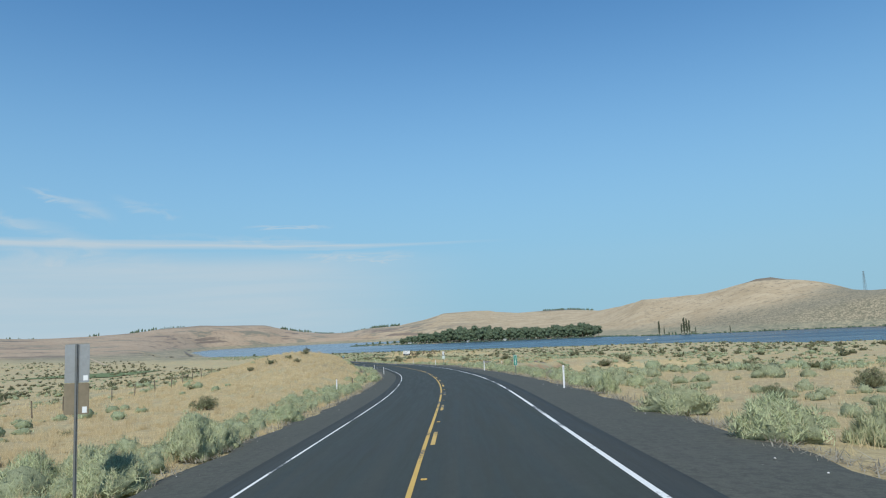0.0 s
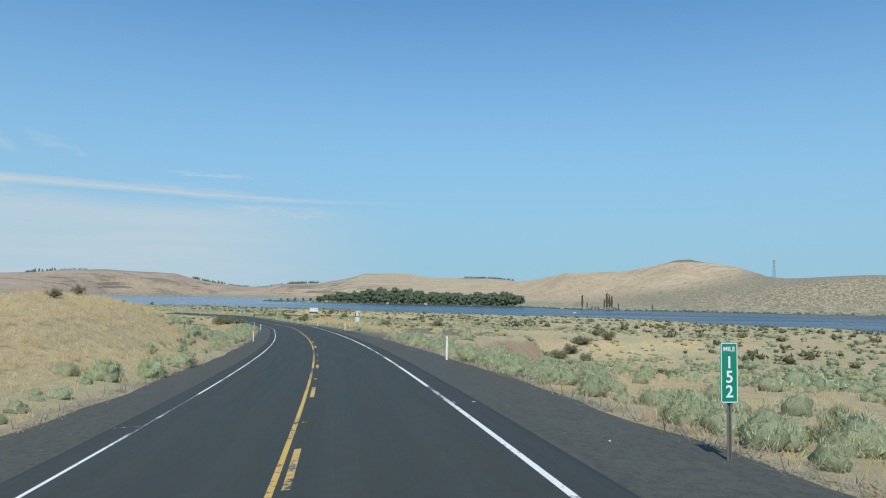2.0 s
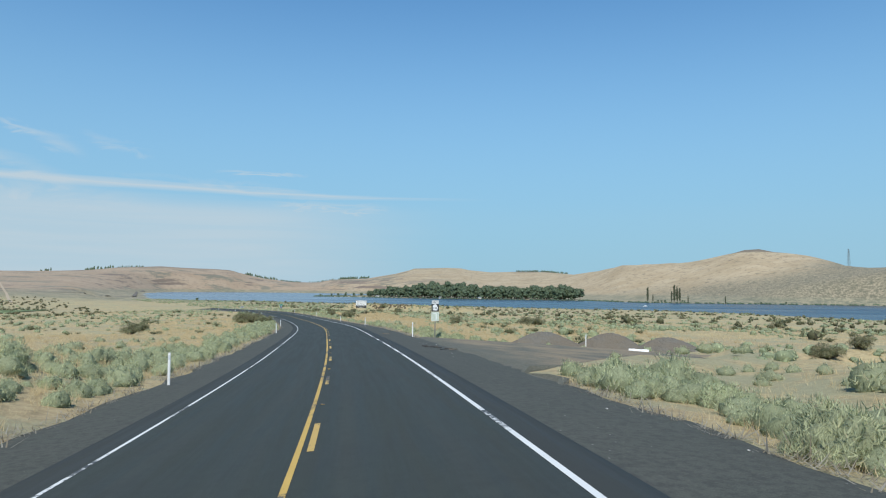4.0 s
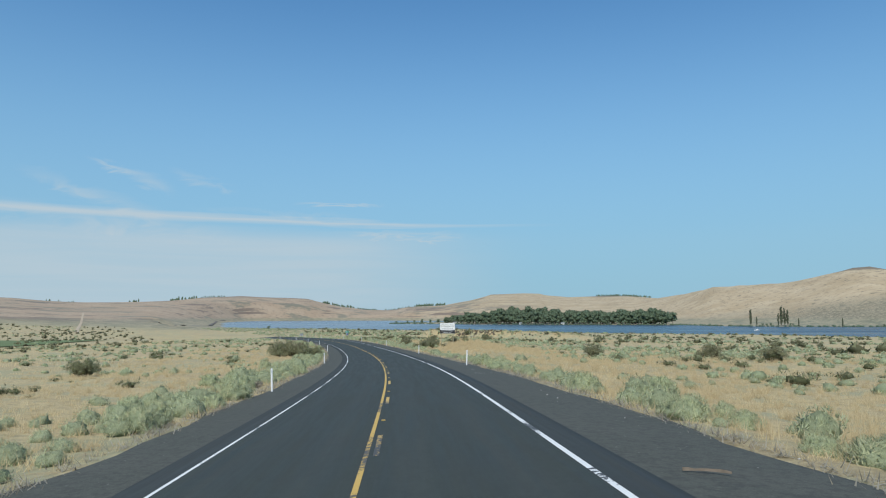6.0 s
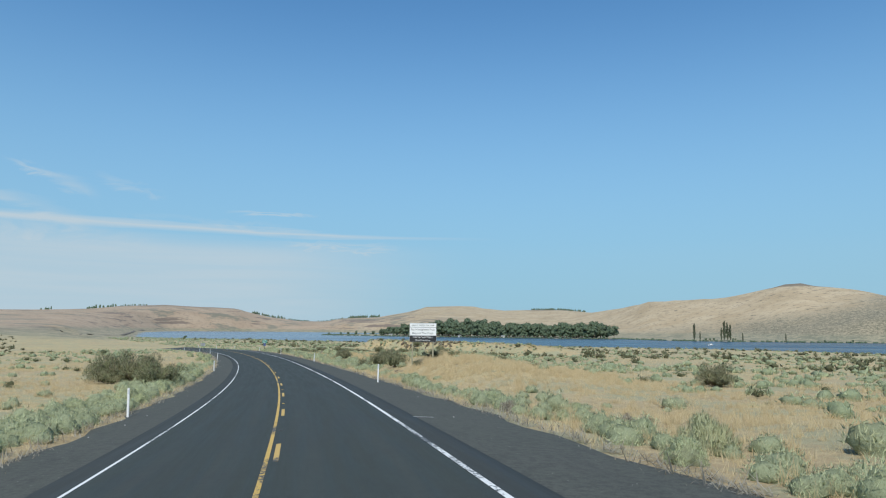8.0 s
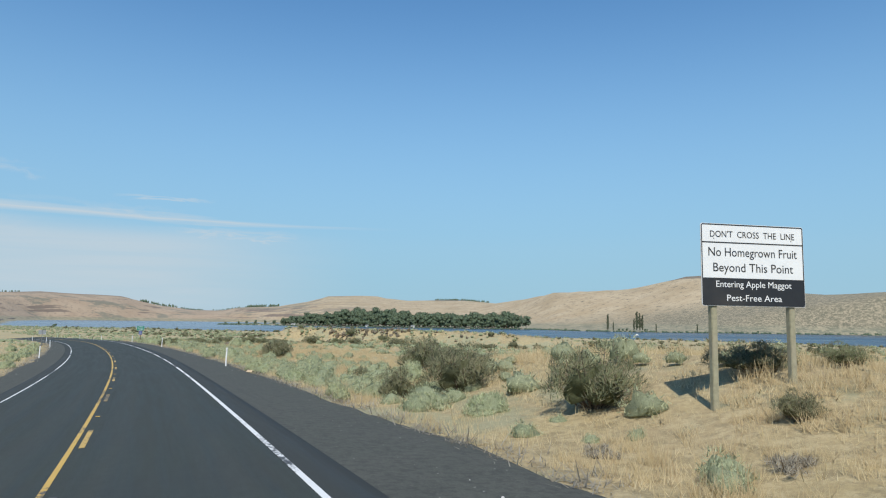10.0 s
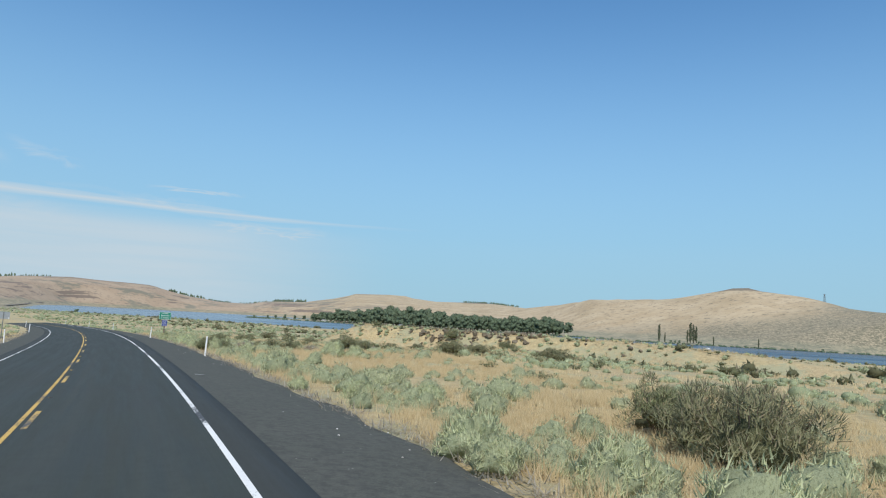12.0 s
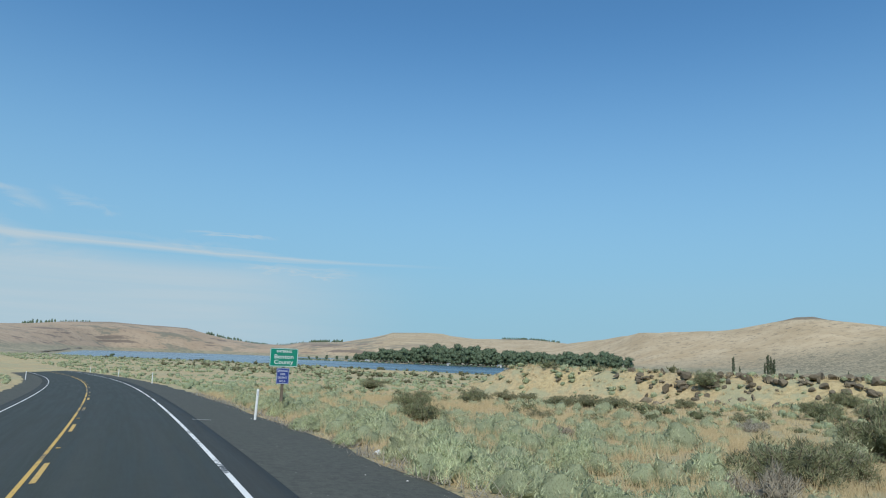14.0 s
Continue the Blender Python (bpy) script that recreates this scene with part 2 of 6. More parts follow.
def mat_ground():
    m = material("dry_ground", (0.4, 0.3, 0.18), 1.0)
    n = Nodes(m)
    p = n.pos()
    fine = n.noise(p, 9.0, 5.0, 0.8)
    clump = n.noise(p, 1.7, 7.0, 0.8)
    mid = n.noise(p, 0.35, 6.0, 0.7)
    big = n.noise(p, 0.055, 5.0, 0.6)
    huge = n.noise(p, 0.006, 6.0, 0.6)
    x, y, z = n.xyz(p)
    straw = n.mix(n.rng(mid, 0.3, 0.7), (0.40, 0.31, 0.15), (0.53, 0.42, 0.215))
    straw = n.mix(n.rng(n.noise(p, 0.03, 4.0, 0.6), 0.46, 0.62, 0.0, 0.8), straw, n.mix(n.rng(fine, 0.3, 0.7), (0.34, 0.25, 0.14), (0.48, 0.36, 0.215)))
    soil = n.mix(n.rng(fine, 0.3, 0.7), (0.33, 0.245, 0.135), (0.47, 0.36, 0.205))
    c = n.mix(n.rng(big, 0.50, 0.66, 0.0, 0.8), straw, soil)
    # brush and grass clumps, their shading put in as darker brown
    c = n.mix(n.rng(clump, 0.47, 0.58, 0.0, 0.7), c, (0.235, 0.19, 0.10))
    c = n.mix(n.rng(fine, 0.42, 0.62, 0.0, 0.6), c, (0.31, 0.235, 0.125))
    c = n.mix(n.rng(n.noise(p, 0.022, 6.0, 0.7), 0.50, 0.62, 0.0, 0.5), c, (0.27, 0.23, 0.13))
    tuft = n.noise(p, 2.6, 9.0, 0.88)
    c = n.mix(n.rng(tuft, 0.47, 0.60, 0.0, 0.75), c, (0.52, 0.42, 0.24))
    c = n.mix(n.rng(tuft, 0.44, 0.34, 0.0, 0.55), c, (0.25, 0.19, 0.105))
    c = n.mix(n.rng(n.noise(p, 0.75, 6.0, 0.8), 0.56, 0.68, 0.0, 0.4), c, (0.29, 0.235, 0.14))
    steep = n.t.nodes.new("ShaderNodeNewGeometry").outputs["Normal"]
    bare = n.math("MULTIPLY", n.rng(n.xyz(steep)[2], 0.95, 0.88, 0.0, 0.95), n.math("MULTIPLY", n.rng(y, 260.0, 200.0), n.rng(x, 0.0, 6.0)))
    c = n.mix(bare, c, n.mix(n.rng(fine, 0.35, 0.65), (0.25, 0.16, 0.085), (0.38, 0.26, 0.15)))
    # sage in drifts; thicker on the plain, thin on the far grass hills
    sage = n.mix(n.rng(fine, 0.3, 0.7), (0.22, 0.23, 0.14), (0.33, 0.345, 0.22))
    spots = n.noise(p, 0.16, 7.0, 0.75)
    plain = n.rng(z, 3.0, -6.0)
    c = n.mix(n.math("MULTIPLY", n.rng(spots, 0.48, 0.58, 0.0, 0.65), plain), c, sage)
    # far hills: grass colour paled for haze, bands of brown rock, specks of brush
    high = n.math("MAXIMUM", n.rng(z, -6.0, 25.0), n.rng(y, 760.0, 980.0))
    hill = n.mix(n.rng(n.noise(p, 0.012, 6.0, 0.7), 0.35, 0.65), (0.375, 0.285, 0.17), (0.465, 0.37, 0.24))
    speck = n.noise(p, 0.055, 8.0, 0.85)
    hill = n.mix(n.rng(speck, 0.54, 0.64, 0.0, 0.5), hill, (0.26, 0.205, 0.135))
    dots = n.noise(n.pos(0.08, 0.08, 0.2), 1.0, 5.0, 0.7)
    hill = n.mix(n.rng(dots, 0.57, 0.60, 0.0, 0.75), hill, (0.11, 0.098, 0.066))
    band = n.noise(n.pos(0.0035, 0.0035, 0.06), 1.0, 7.0, 0.7)
    west = n.rng(x, 300.0, -200.0, 0.06, 1.0)
    hill = n.mix(n.rng(x, 100.0, -500.0, 0.0, 0.45), hill, (0.29, 0.205, 0.16))
    hill = n.mix(n.math("MULTIPLY", n.rng(band, 0.545, 0.585, 0.0, 0.85), west), hill, (0.15, 0.115, 0.09))
    hill = n.mix(n.math("MULTIPLY", n.rng(n.noise(n.pos(0.006, 0.006, 0.03), 1.0, 7.0, 0.7), 0.53, 0.60, 0.0, 0.8), west), hill, (0.155, 0.155, 0.115))
    rim = n.math("ADD", z, n.math("MULTIPLY", speck, 16.0))
    hill = n.mix(n.math("MULTIPLY", n.rng(rim, 86.0, 94.0, 0.0, 0.6), n.rng(x, -500.0, -700.0)), hill, (0.19, 0.15, 0.11))
    # the dark rocky cap of the eastern summit, and the shrub-covered slope beside it
    cap = n.math("ADD", z, n.math("MULTIPLY", speck, 14.0))
    hill = n.mix(n.math("MULTIPLY", n.rng(cap, 99.0, 104.0, 0.0, 0.85), n.rng(x, 500.0, 600.0)), hill, (0.15, 0.12, 0.085))
    c = n.mix(high, c, hill)
    edge = n.math("ADD", n.math("SUBTRACT", x, n.math("MULTIPLY", z, 5.2)), n.math("MULTIPLY", n.math("ADD", huge, speck), 130.0))
    east = n.math("MULTIPLY", n.rng(edge, 540.0, 680.0), n.rng(y, 640.0, 780.0))
    shrub = n.mix(n.rng(n.noise(p, 0.22, 8.0, 0.88), 0.44, 0.54), (0.34, 0.285, 0.19), (0.11, 0.11, 0.075))
    c = n.mix(n.math("MULTIPLY", east, 0.9), c, shrub)
    # grey-green flats along the far shore
    foot = n.math("MULTIPLY", n.rng(n.math("ADD", z, n.math("MULTIPLY", speck, 10.0)), 4.0, -3.0), n.rng(y, 700.0, 850.0))
    c = n.mix(n.math("MULTIPLY", foot, 0.75), c, n.mix(n.rng(speck, 0.42, 0.56), (0.33, 0.29, 0.19), (0.16, 0.165, 0.11)))
    n.color(c)
    n.bump(n.math("ADD", fine, n.math("MULTIPLY", tuft, 1.4)), 0.6, 0.07)
    return m


def mat_gravel(name, a, b, brown=None, by_width=False):
    m = material(name, a, 1.0)
    n = Nodes(m)
    p = n.pos()
    g = n.noise(p, 14.0, 5.0, 0.8)
    k = n.noise(n.pos(0.3, 0.2, 1.0), 1.0, 6.0, 0.65)
    c = n.mix(n.rng(g, 0.3, 0.7), a, b)
    if brown:
        amount = n.rng(k, 0.34, 0.60, 0.0, 0.9)
        if by_width:
            amount = n.math("MULTIPLY", amount, n.rng(n.math("ADD", n.xyz(n.uv())[0], n.math("MULTIPLY", k, 6.0)), 10.5, 14.5))
        c = n.mix(amount, c, n.mix(n.rng(g, 0.3, 0.7), brown, tuple(v * 1.45 for v in brown)))
    n.color(c)
    n.bump(g, 0.8, 0.03)
    return m


def mat_water():
    m = material("lake_water", (0.03, 0.06, 0.105), 0.22)
    n = Nodes(m)
    n.b.inputs["IOR"].default_value = 1.33
    n.b.inputs["Specular IOR Level"].default_value = 0.38
    p = n.pos()
    big = n.noise(n.pos(0.004, 0.012, 1.0), 1.0, 4.0, 0.6)
    # pale sky reflection on the western water, put into the base colour
    sky_sheen = n.rng(n.math("ADD", n.xyz(p)[0], n.math("MULTIPLY", big, 160.0)), 160.0, -120.0, 0.0, 0.8)
    n.color(n.mix(sky_sheen, n.mix(big, (0.022, 0.040, 0.062), (0.038, 0.062, 0.088)), (0.19, 0.235, 0.265)))
    n.put(n.rng(big, 0.3, 0.7, 0.2, 0.34), n.b.inputs["Roughness"])
    n.bump(n.noise(p, 0.5, 5.0, 0.7), 0.5, 0.4)
    return m


def mat_leaf(name, a, b, dry=(0.3, 0.26, 0.17), dry_part=0.15, dark=0.5, fuzz=0.0):
    """Foliage: two greens shared out over the clumps, and some dry ones."""
    m = material(name, a, 0.9)
    n = Nodes(m)
    r = n.island()
    c = n.mix(r, a, b)
    tone = n.noise(n.pos(), 0.9, 3.0)
    c = n.mix(n.rng(tone, 0.35, 0.7, 0.0, 0.5), c, tuple(v * 0.72 for v in a))
    odd = n.math("FRACT", n.math("MULTIPLY", r, 17.3))
    c = n.mix(n.math("LESS_THAN", odd, dry_part), c, dry)
    c = n.mix(n.rng(n.random(), 0.0, 1.0, 0.0, 0.35), c, dry)
    # dark specks: shade in the crevices between leaves, put into the colour
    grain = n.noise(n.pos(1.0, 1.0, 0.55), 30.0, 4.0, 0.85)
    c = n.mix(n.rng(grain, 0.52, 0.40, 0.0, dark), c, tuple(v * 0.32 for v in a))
    n.color(c)
    n.b.inputs["Specular IOR Level"].default_value = 0.1
    if fuzz:
        n.bump(n.noise(n.pos(1.0, 1.0, 0.55), 22.0, 5.0, 0.8), fuzz, 0.09)
    # thin leaves let light through
    tr = n.t.nodes.new("ShaderNodeBsdfTranslucent")
    n.put(c, tr.inputs["Color"])
    mx = n.t.nodes.new("ShaderNodeMixShader")
    mx.inputs[0].default_value = 0.45
    n.t.links.new(n.b.outputs[0], mx.inputs[1])
    n.t.links.new(tr.outputs[0], mx.inputs[2])
    n.t.links.new(mx.outputs[0], n.t.nodes["Material Output"].inputs["Surface"])
    return m


def mat_speckled(name, rgb, amount=0.25, scale=8.0, rough=0.7, metal=0.0):
    """A surface with small uneven tones and dust."""
    m = material(name, rgb, rough, metal)
    n = Nodes(m)
    a = n.noise(n.pos(), scale, 5.0, 0.65)
    b = n.noise(n.pos(), scale * 0.12, 3.0)
    c = n.mix(n.rng(a, 0.3, 0.7, 0.0, amount), rgb, tuple(v * 0.45 for v in rgb))
    c = n.mix(n.rng(b, 0.4, 0.7, 0.0, amount * 0.8), c, (0.33, 0.28, 0.2))
    n.color(c)
    n.put(n.rng(a, 0.2, 0.8, max(rough - 0.12, 0.05), min(rough + 0.12, 1.0)), n.b.inputs["Roughness"])
    return m


M_ASPHALT, M_SHOULDER = mat_asphalt(), mat_shoulder()
M_WHITE_LINE, M_YELLOW_LINE = mat_paint("white_road_paint", (0.78, 0.78, 0.75), 0.45), mat_paint("yellow_road_paint", (0.60, 0.385, 0.085), 0.45)
M_WORN_LINE = mat_paint("worn_white_paint", (0.76, 0.76, 0.73), 0.48)
M_YELLOW_DASH = mat_paint("worn_yellow_paint", (0.58, 0.38, 0.10), 0.5)
M_GROUND, M_WATER = mat_ground(), mat_water()
M_PULLOUT = mat_gravel("packed_gravel", (0.066, 0.066, 0.050), (0.155, 0.151, 0.117), (0.20, 0.156, 0.10), True)
M_SPOIL = mat_gravel("dark_spoil", (0.07, 0.066, 0.057), (0.21, 0.195, 0.165), (0.12, 0.10, 0.075))
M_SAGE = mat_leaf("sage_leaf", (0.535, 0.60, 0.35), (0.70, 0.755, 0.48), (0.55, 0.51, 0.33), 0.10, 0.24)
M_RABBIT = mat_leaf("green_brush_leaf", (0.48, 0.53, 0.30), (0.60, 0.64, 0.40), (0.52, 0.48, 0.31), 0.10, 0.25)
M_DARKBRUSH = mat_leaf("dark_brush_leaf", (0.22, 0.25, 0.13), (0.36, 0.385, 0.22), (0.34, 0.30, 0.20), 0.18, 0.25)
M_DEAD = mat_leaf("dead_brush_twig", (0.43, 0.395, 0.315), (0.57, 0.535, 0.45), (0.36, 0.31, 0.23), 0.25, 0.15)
M_GRASS = mat_leaf("dry_grass_blade", (0.56, 0.45, 0.25), (0.76, 0.655, 0.42), (0.45, 0.345, 0.2), 0.22, 0.0)
# greens lightened: haze over the distance is put into the leaf colour
M_TREE = mat_leaf("tree_leaf", (0.175, 0.24, 0.155), (0.215, 0.285, 0.19), (0.18, 0.22, 0.145), 0.08, 0.05)
M_POPLAR = mat_leaf("poplar_leaf", (0.11, 0.135, 0.08), (0.17, 0.20, 0.125), (0.17, 0.17, 0.12), 0.15, 0.15)
M_BARK = mat_speckled("bark", (0.14, 0.105, 0.075), 0.5, 12.0, 0.95)
M_POSTWHITE = mat_speckled("white_plastic_post", (0.80, 0.80, 0.78), 0.12, 14.0, 0.55)
M_REFLECT = mat_speckled("reflector_sheet", (0.62, 0.64, 0.66), 0.1, 30.0, 0.25)
M_ALU = mat_speckled("bare_aluminium", (0.42, 0.43, 0.43), 0.25, 6.0, 0.5, 0.6)
M_PLYBACK = mat_speckled("brown_sign_back", (0.21, 0.17, 0.11), 0.3, 6.0, 0.8)
M_STEEL = mat_speckled("galvanised_steel", (0.24, 0.25, 0.25), 0.35, 10.0, 0.55, 0.7)
M_SIGNGREEN = mat_speckled("green_sign_sheet", (0.0, 0.21, 0.135), 0.12, 5.0, 0.45)
M_SIGNBLUE = mat_speckled("blue_sign_sheet", (0.008, 0.036, 0.23), 0.12, 5.0, 0.45)
M_SIGNWHITE = mat_speckled("white_sign_sheet", (0.78, 0.79, 0.78), 0.08, 5.0, 0.45)
M_SIGNFADED = mat_speckled("faded_sign_sheet", (0.56, 0.62, 0.52), 0.3, 4.0, 0.6)
M_SIGNBLACK = mat_speckled("black_sign_sheet", (0.02, 0.021, 0.024), 0.1, 6.0, 0.45)
M_WOOD = mat_speckled("weathered_timber", (0.33, 0.31, 0.205), 0.45, 9.0, 0.9)
M_FENCEWOOD = mat_speckled("grey_fence_wood", (0.16, 0.125, 0.09), 0.5, 9.0, 0.95)
M_ROCK = mat_speckled("basalt_rock", (0.135, 0.108, 0.07), 0.6, 4.5, 0.95)
M_STONE = mat_speckled("pale_stone", (0.55, 0.53, 0.5), 0.3, 10.0, 0.9)
M_RUBBER = mat_speckled("black_rubber", (0.018, 0.017, 0.017), 0.3, 20.0, 0.8)
M_LITTER = mat_speckled("white_litter", (0.8, 0.79, 0.76), 0.15, 8.0, 0.6)


# ---- mesh helpers ----
def mesh_from(name, verts, faces, mat=None, smooth=False):
    me = bpy.data.meshes.new(name)
    me.from_pydata([tuple(v) for v in verts], [], [tuple(f) for f in faces])
    if smooth:
        me.polygons.foreach_set("use_smooth", [True] * len(me.polygons))
    if mat:
        me.materials.append(mat)
    me.update()
    return me


def mesh_arrays(name, verts, tris, mat, smooth=False):
    """A mesh straight from numpy arrays of points and triangles (or quads)."""
    me = bpy.data.meshes.new(name)
    k = tris.shape[1]
    me.vertices.add(len(verts))
    me.vertices.foreach_set("co", np.ascontiguousarray(verts, dtype=np.float32).ravel())
    me.loops.add(tris.size)
    me.loops.foreach_set("vertex_index", np.ascontiguousarray(tris, dtype=np.int32).ravel())
    me.polygons.add(len(tris))
    me.polygons.foreach_set("loop_start", np.arange(0, tris.size, k, dtype=np.int32))
    me.polygons.foreach_set("use_smooth", np.full(len(tris), smooth, dtype=bool))
    me.materials.append(mat)
    me.update(calc_edges=True)
    me.validate()
    return me


def part(name, bm, mat, parent=None, label=""):
    me = bpy.data.meshes.new(name)
    bm.to_mesh(me)
    bm.free()
    me.materials.append(mat)
    ob = new(name, me)
    ob.parent = parent
    if label:
        ob["label"] = label
    return ob


def box_bm(x0, x1, y0, y1, z0, z1, bevel=0.0):
    bm = bmesh.new()
    bmesh.ops.create_cube(bm, size=1.0)
    for v in bm.verts:
        v.co = ((x0 + x1) / 2 + v.co.x * (x1 - x0), (y0 + y1) / 2 + v.co.y * (y1 - y0), (z0 + z1) / 2 + v.co.z * (z1 - z0))
    if bevel:
        bmesh.ops.bevel(bm, geom=bm.edges[:], offset=bevel, segments=2, affect="EDGES")
    return bm


def rounded_plate_bm(w, h, r, thick, cx=0.0, cz=0.0, y=0.0, seg=6):
    """An upright plate with round corners, its face towards -y."""
    bm = bmesh.new()
    pts = []
    for sx, sz, a0 in ((1, 1, 0), (-1, 1, 90), (-1, -1, 180), (1, -1, 270)):
        for k in range(seg + 1):
            a = radians(a0 + 90 * k / seg)
            pts.append((cx + sx * (w / 2 - r) + r * math.cos(a), cz + sz * (h / 2 - r) + r * math.sin(a)))
    front = [bm.verts.new((px, y, pz)) for px, pz in pts]
    back = [bm.verts.new((px, y + thick, pz)) for px, pz in pts]
    bm.faces.new(front)
    bm.faces.new(back[::-1])
    for i in range(len(pts)):
        j = (i + 1) % len(pts)
        bm.faces.new((front[j], front[i], back[i], back[j]))
    bmesh.ops.recalc_face_normals(bm, faces=bm.faces[:])
    return bm


def ring_bm(w, h, r, band, cx=0.0, cz=0.0, y=0.0, thick=0.003, seg=6):
    """A border line: a thin band with round corners."""
    bm = bmesh.new()

    def loop(grow, yy):
        out = []
        rr = max(r - grow, 0.002)
        for sx, sz, a0 in ((1, 1, 0), (-1, 1, 90), (-1, -1, 180), (1, -1, 270)):
            for k in range(seg + 1):
                a = radians(a0 + 90 * k / seg)
                out.append(bm.verts.new((cx + sx * (w / 2 - grow - rr) + rr * math.cos(a), yy, cz + sz * (h / 2 - grow - rr) + rr * math.sin(a))))
        return out

    a, b, c, d = loop(0, y), loop(band, y), loop(0, y + thick), loop(band, y + thick)
    for i in range(len(a)):
        j = (i + 1) % len(a)
        bm.faces.new((a[i], a[j], b[j], b[i]))
        bm.faces.new((a[i], c[i], c[j], a[j]))
        bm.faces.new((b[i], b[j], d[j], d[i]))
    bmesh.ops.recalc_face_normals(bm, faces=bm.faces[:])
    return bm


def text_part(words, size, mat, parent, cx, cz, y, width=None, name="lettering", thin=False):
    """Words in the built-in font as a mesh on a sign's face."""
    cu = bpy.data.curves.new("words", "FONT")
    cu.body, cu.size, cu.align_x, cu.align_y, cu.extrude, cu.offset = words, size, "CENTER", "CENTER", 0.0015, (0.0 if thin else size * 0.012)
    cu.resolution_u = 4
    tmp = bpy.data.objects.new("words", cu)
    scene.collection.objects.link(tmp)
    bpy.context.view_layer.update()
    me = bpy.data.meshes.new_from_object(tmp.evaluated_get(bpy.context.evaluated_depsgraph_get()))
    bpy.data.objects.remove(tmp)
    xs = [v.co.x for v in me.vertices]
    ys = [v.co.y for v in me.vertices]
    k = (width / (max(xs) - min(xs))) if width else 1.0
    mx, my = (max(xs) + min(xs)) / 2, (max(ys) + min(ys)) / 2
    for v in me.vertices:
        v.co = (cx + (v.co.x - mx) * k, y - v.co.z, cz + v.co.y - my)
    # each word is a piece of its own: cut where the gap between letters is wide
    bm = bmesh.new()
    bm.from_mesh(me)
    bpy.data.meshes.remove(me)
    bm.faces.ensure_lookup_table()
    todo, letters = set(range(len(bm.faces))), []
    while todo:
        stack, found = [todo.pop()], []
        while stack:
            f = bm.faces[stack.pop()]
            found.append(f)
            for v in f.verts:
                for g in v.link_faces:
                    if g.index in todo:
                        todo.discard(g.index)
                        stack.append(g.index)
        px = [v.co.x for f in found for v in f.verts]
        letters.append((min(px), max(px), found))
    letters.sort(key=lambda q: q[0])
    lines, reach = [], None
    for x0, x1, found in letters:
        if reach is None or x0 - reach > 0.17 * size * k:
            lines.append([])
        lines[-1] += found
        reach = x1 if reach is None else max(reach, x1)
    for found in lines:
        index, verts, faces = {}, [], []
        for f in found:
            for v in f.verts:
                if v not in index:
                    index[v] = len(verts)
                    verts.append(v.co.copy())
            faces.append([index[v] for v in f.verts])
        ob = new(name, mesh_from(name, verts, faces, mat))
        ob.parent = parent
    bm.free()


# ---- the road's line ----
KN = [-1.15, -1.15, -0.36, 2.05, 0.85, 1.16, 0.97, 0.79, -0.11, 1.29, 0.91, 1.06, 1.08, 0.69, 1.25, 1.13, 0.56, 0.82, 0.82, 0.98, 1.18, 1.35, 1.53, 1.6, 1.6]      # curvature, 1/km, every 25 m from -30
ZN = [-2.16, -2.69, -3.11, -3.17, -2.82, -3.38, -2.35, -1.33, -1.34, -1.84, -2.08, -1.69, -1.59]      # grade, %, every 50 m
BN = [7.47, 7.77, 8.05, 9.67, 8.65, 8.01, 7.65, 8.59, 7.03, 6.24, 6.15]      # cross fall, %, every 60 m
S0, S1 = -30.0, 560.0
SS = np.arange(S0, S1 + 0.1, 1.0)
kap = np.interp(SS, S0 + 25.0 * np.arange(len(KN)), KN) / 1000
psi = np.concatenate([[0], np.cumsum((kap[1:] + kap[:-1]) / 2)])
psi += -0.0116 - np.interp(0, SS, psi)
RX = np.concatenate([[0], np.cumsum(-np.sin((psi[1:] + psi[:-1]) / 2))])
RY = np.concatenate([[0], np.cumsum(np.cos((psi[1:] + psi[:-1]) / 2))])
RX, RY = RX - np.interp(0, SS, RX), RY - np.interp(0, SS, RY)
grade = np.interp(SS, S0 + 50.0 * np.arange(len(ZN)), ZN) / 100
RZ = np.concatenate([[0], np.cumsum((grade[1:] + grade[:-1]) / 2)])
RZ = RZ - np.interp(0, SS, RZ)
BANK = np.interp(SS, S0 + 60.0 * np.arange(len(BN)), BN) / 100
# carry the line straight on at both ends, for the ground around it
SE = np.concatenate([np.arange(-400, S0, 5.0), SS, np.arange(S1 + 5, 1300, 5.0)])


def extend(v, d0, d1):
    a, b = SE < S0, SE > S1
    return np.concatenate([v[0] + d0 * (SE[a] - S0), v, v[-1] + d1 * (SE[b] - S1)])


EX, EY = extend(RX, -math.sin(psi[0]), -math.sin(psi[-1])), extend(RY, math.cos(psi[0]), math.cos(psi[-1]))
EZ, EB, EP = extend(RZ, grade[0], -0.004), extend(BANK, 0, 0), extend(psi, 0, 0)
LEFT_EDGE, RIGHT_EDGE = -6.3, 7.3          # outer edges of the shoulders
ZW = -15.0                                 # the lake's level


def cross(b, lat):
    """Height over the road's crown line at a distance to the right of it."""
    lat = np.asarray(lat, dtype=float)
    return b * np.clip(lat, -4.2, 4.0) - 0.045 * np.maximum(lat - 4.0, 0) + b * 0.6 * np.minimum(lat + 4.2, 0)


def on_road(s, lat, up=0.0):
    b = np.interp(s, SE, EB)
    ps = np.interp(s, SE, EP)
    return Vector((float(np.interp(s, SE, EX) + math.cos(ps) * lat), float(np.interp(s, SE, EY) + math.sin(ps) * lat),
                   float(np.interp(s, SE, EZ) + cross(b, lat) + up)))


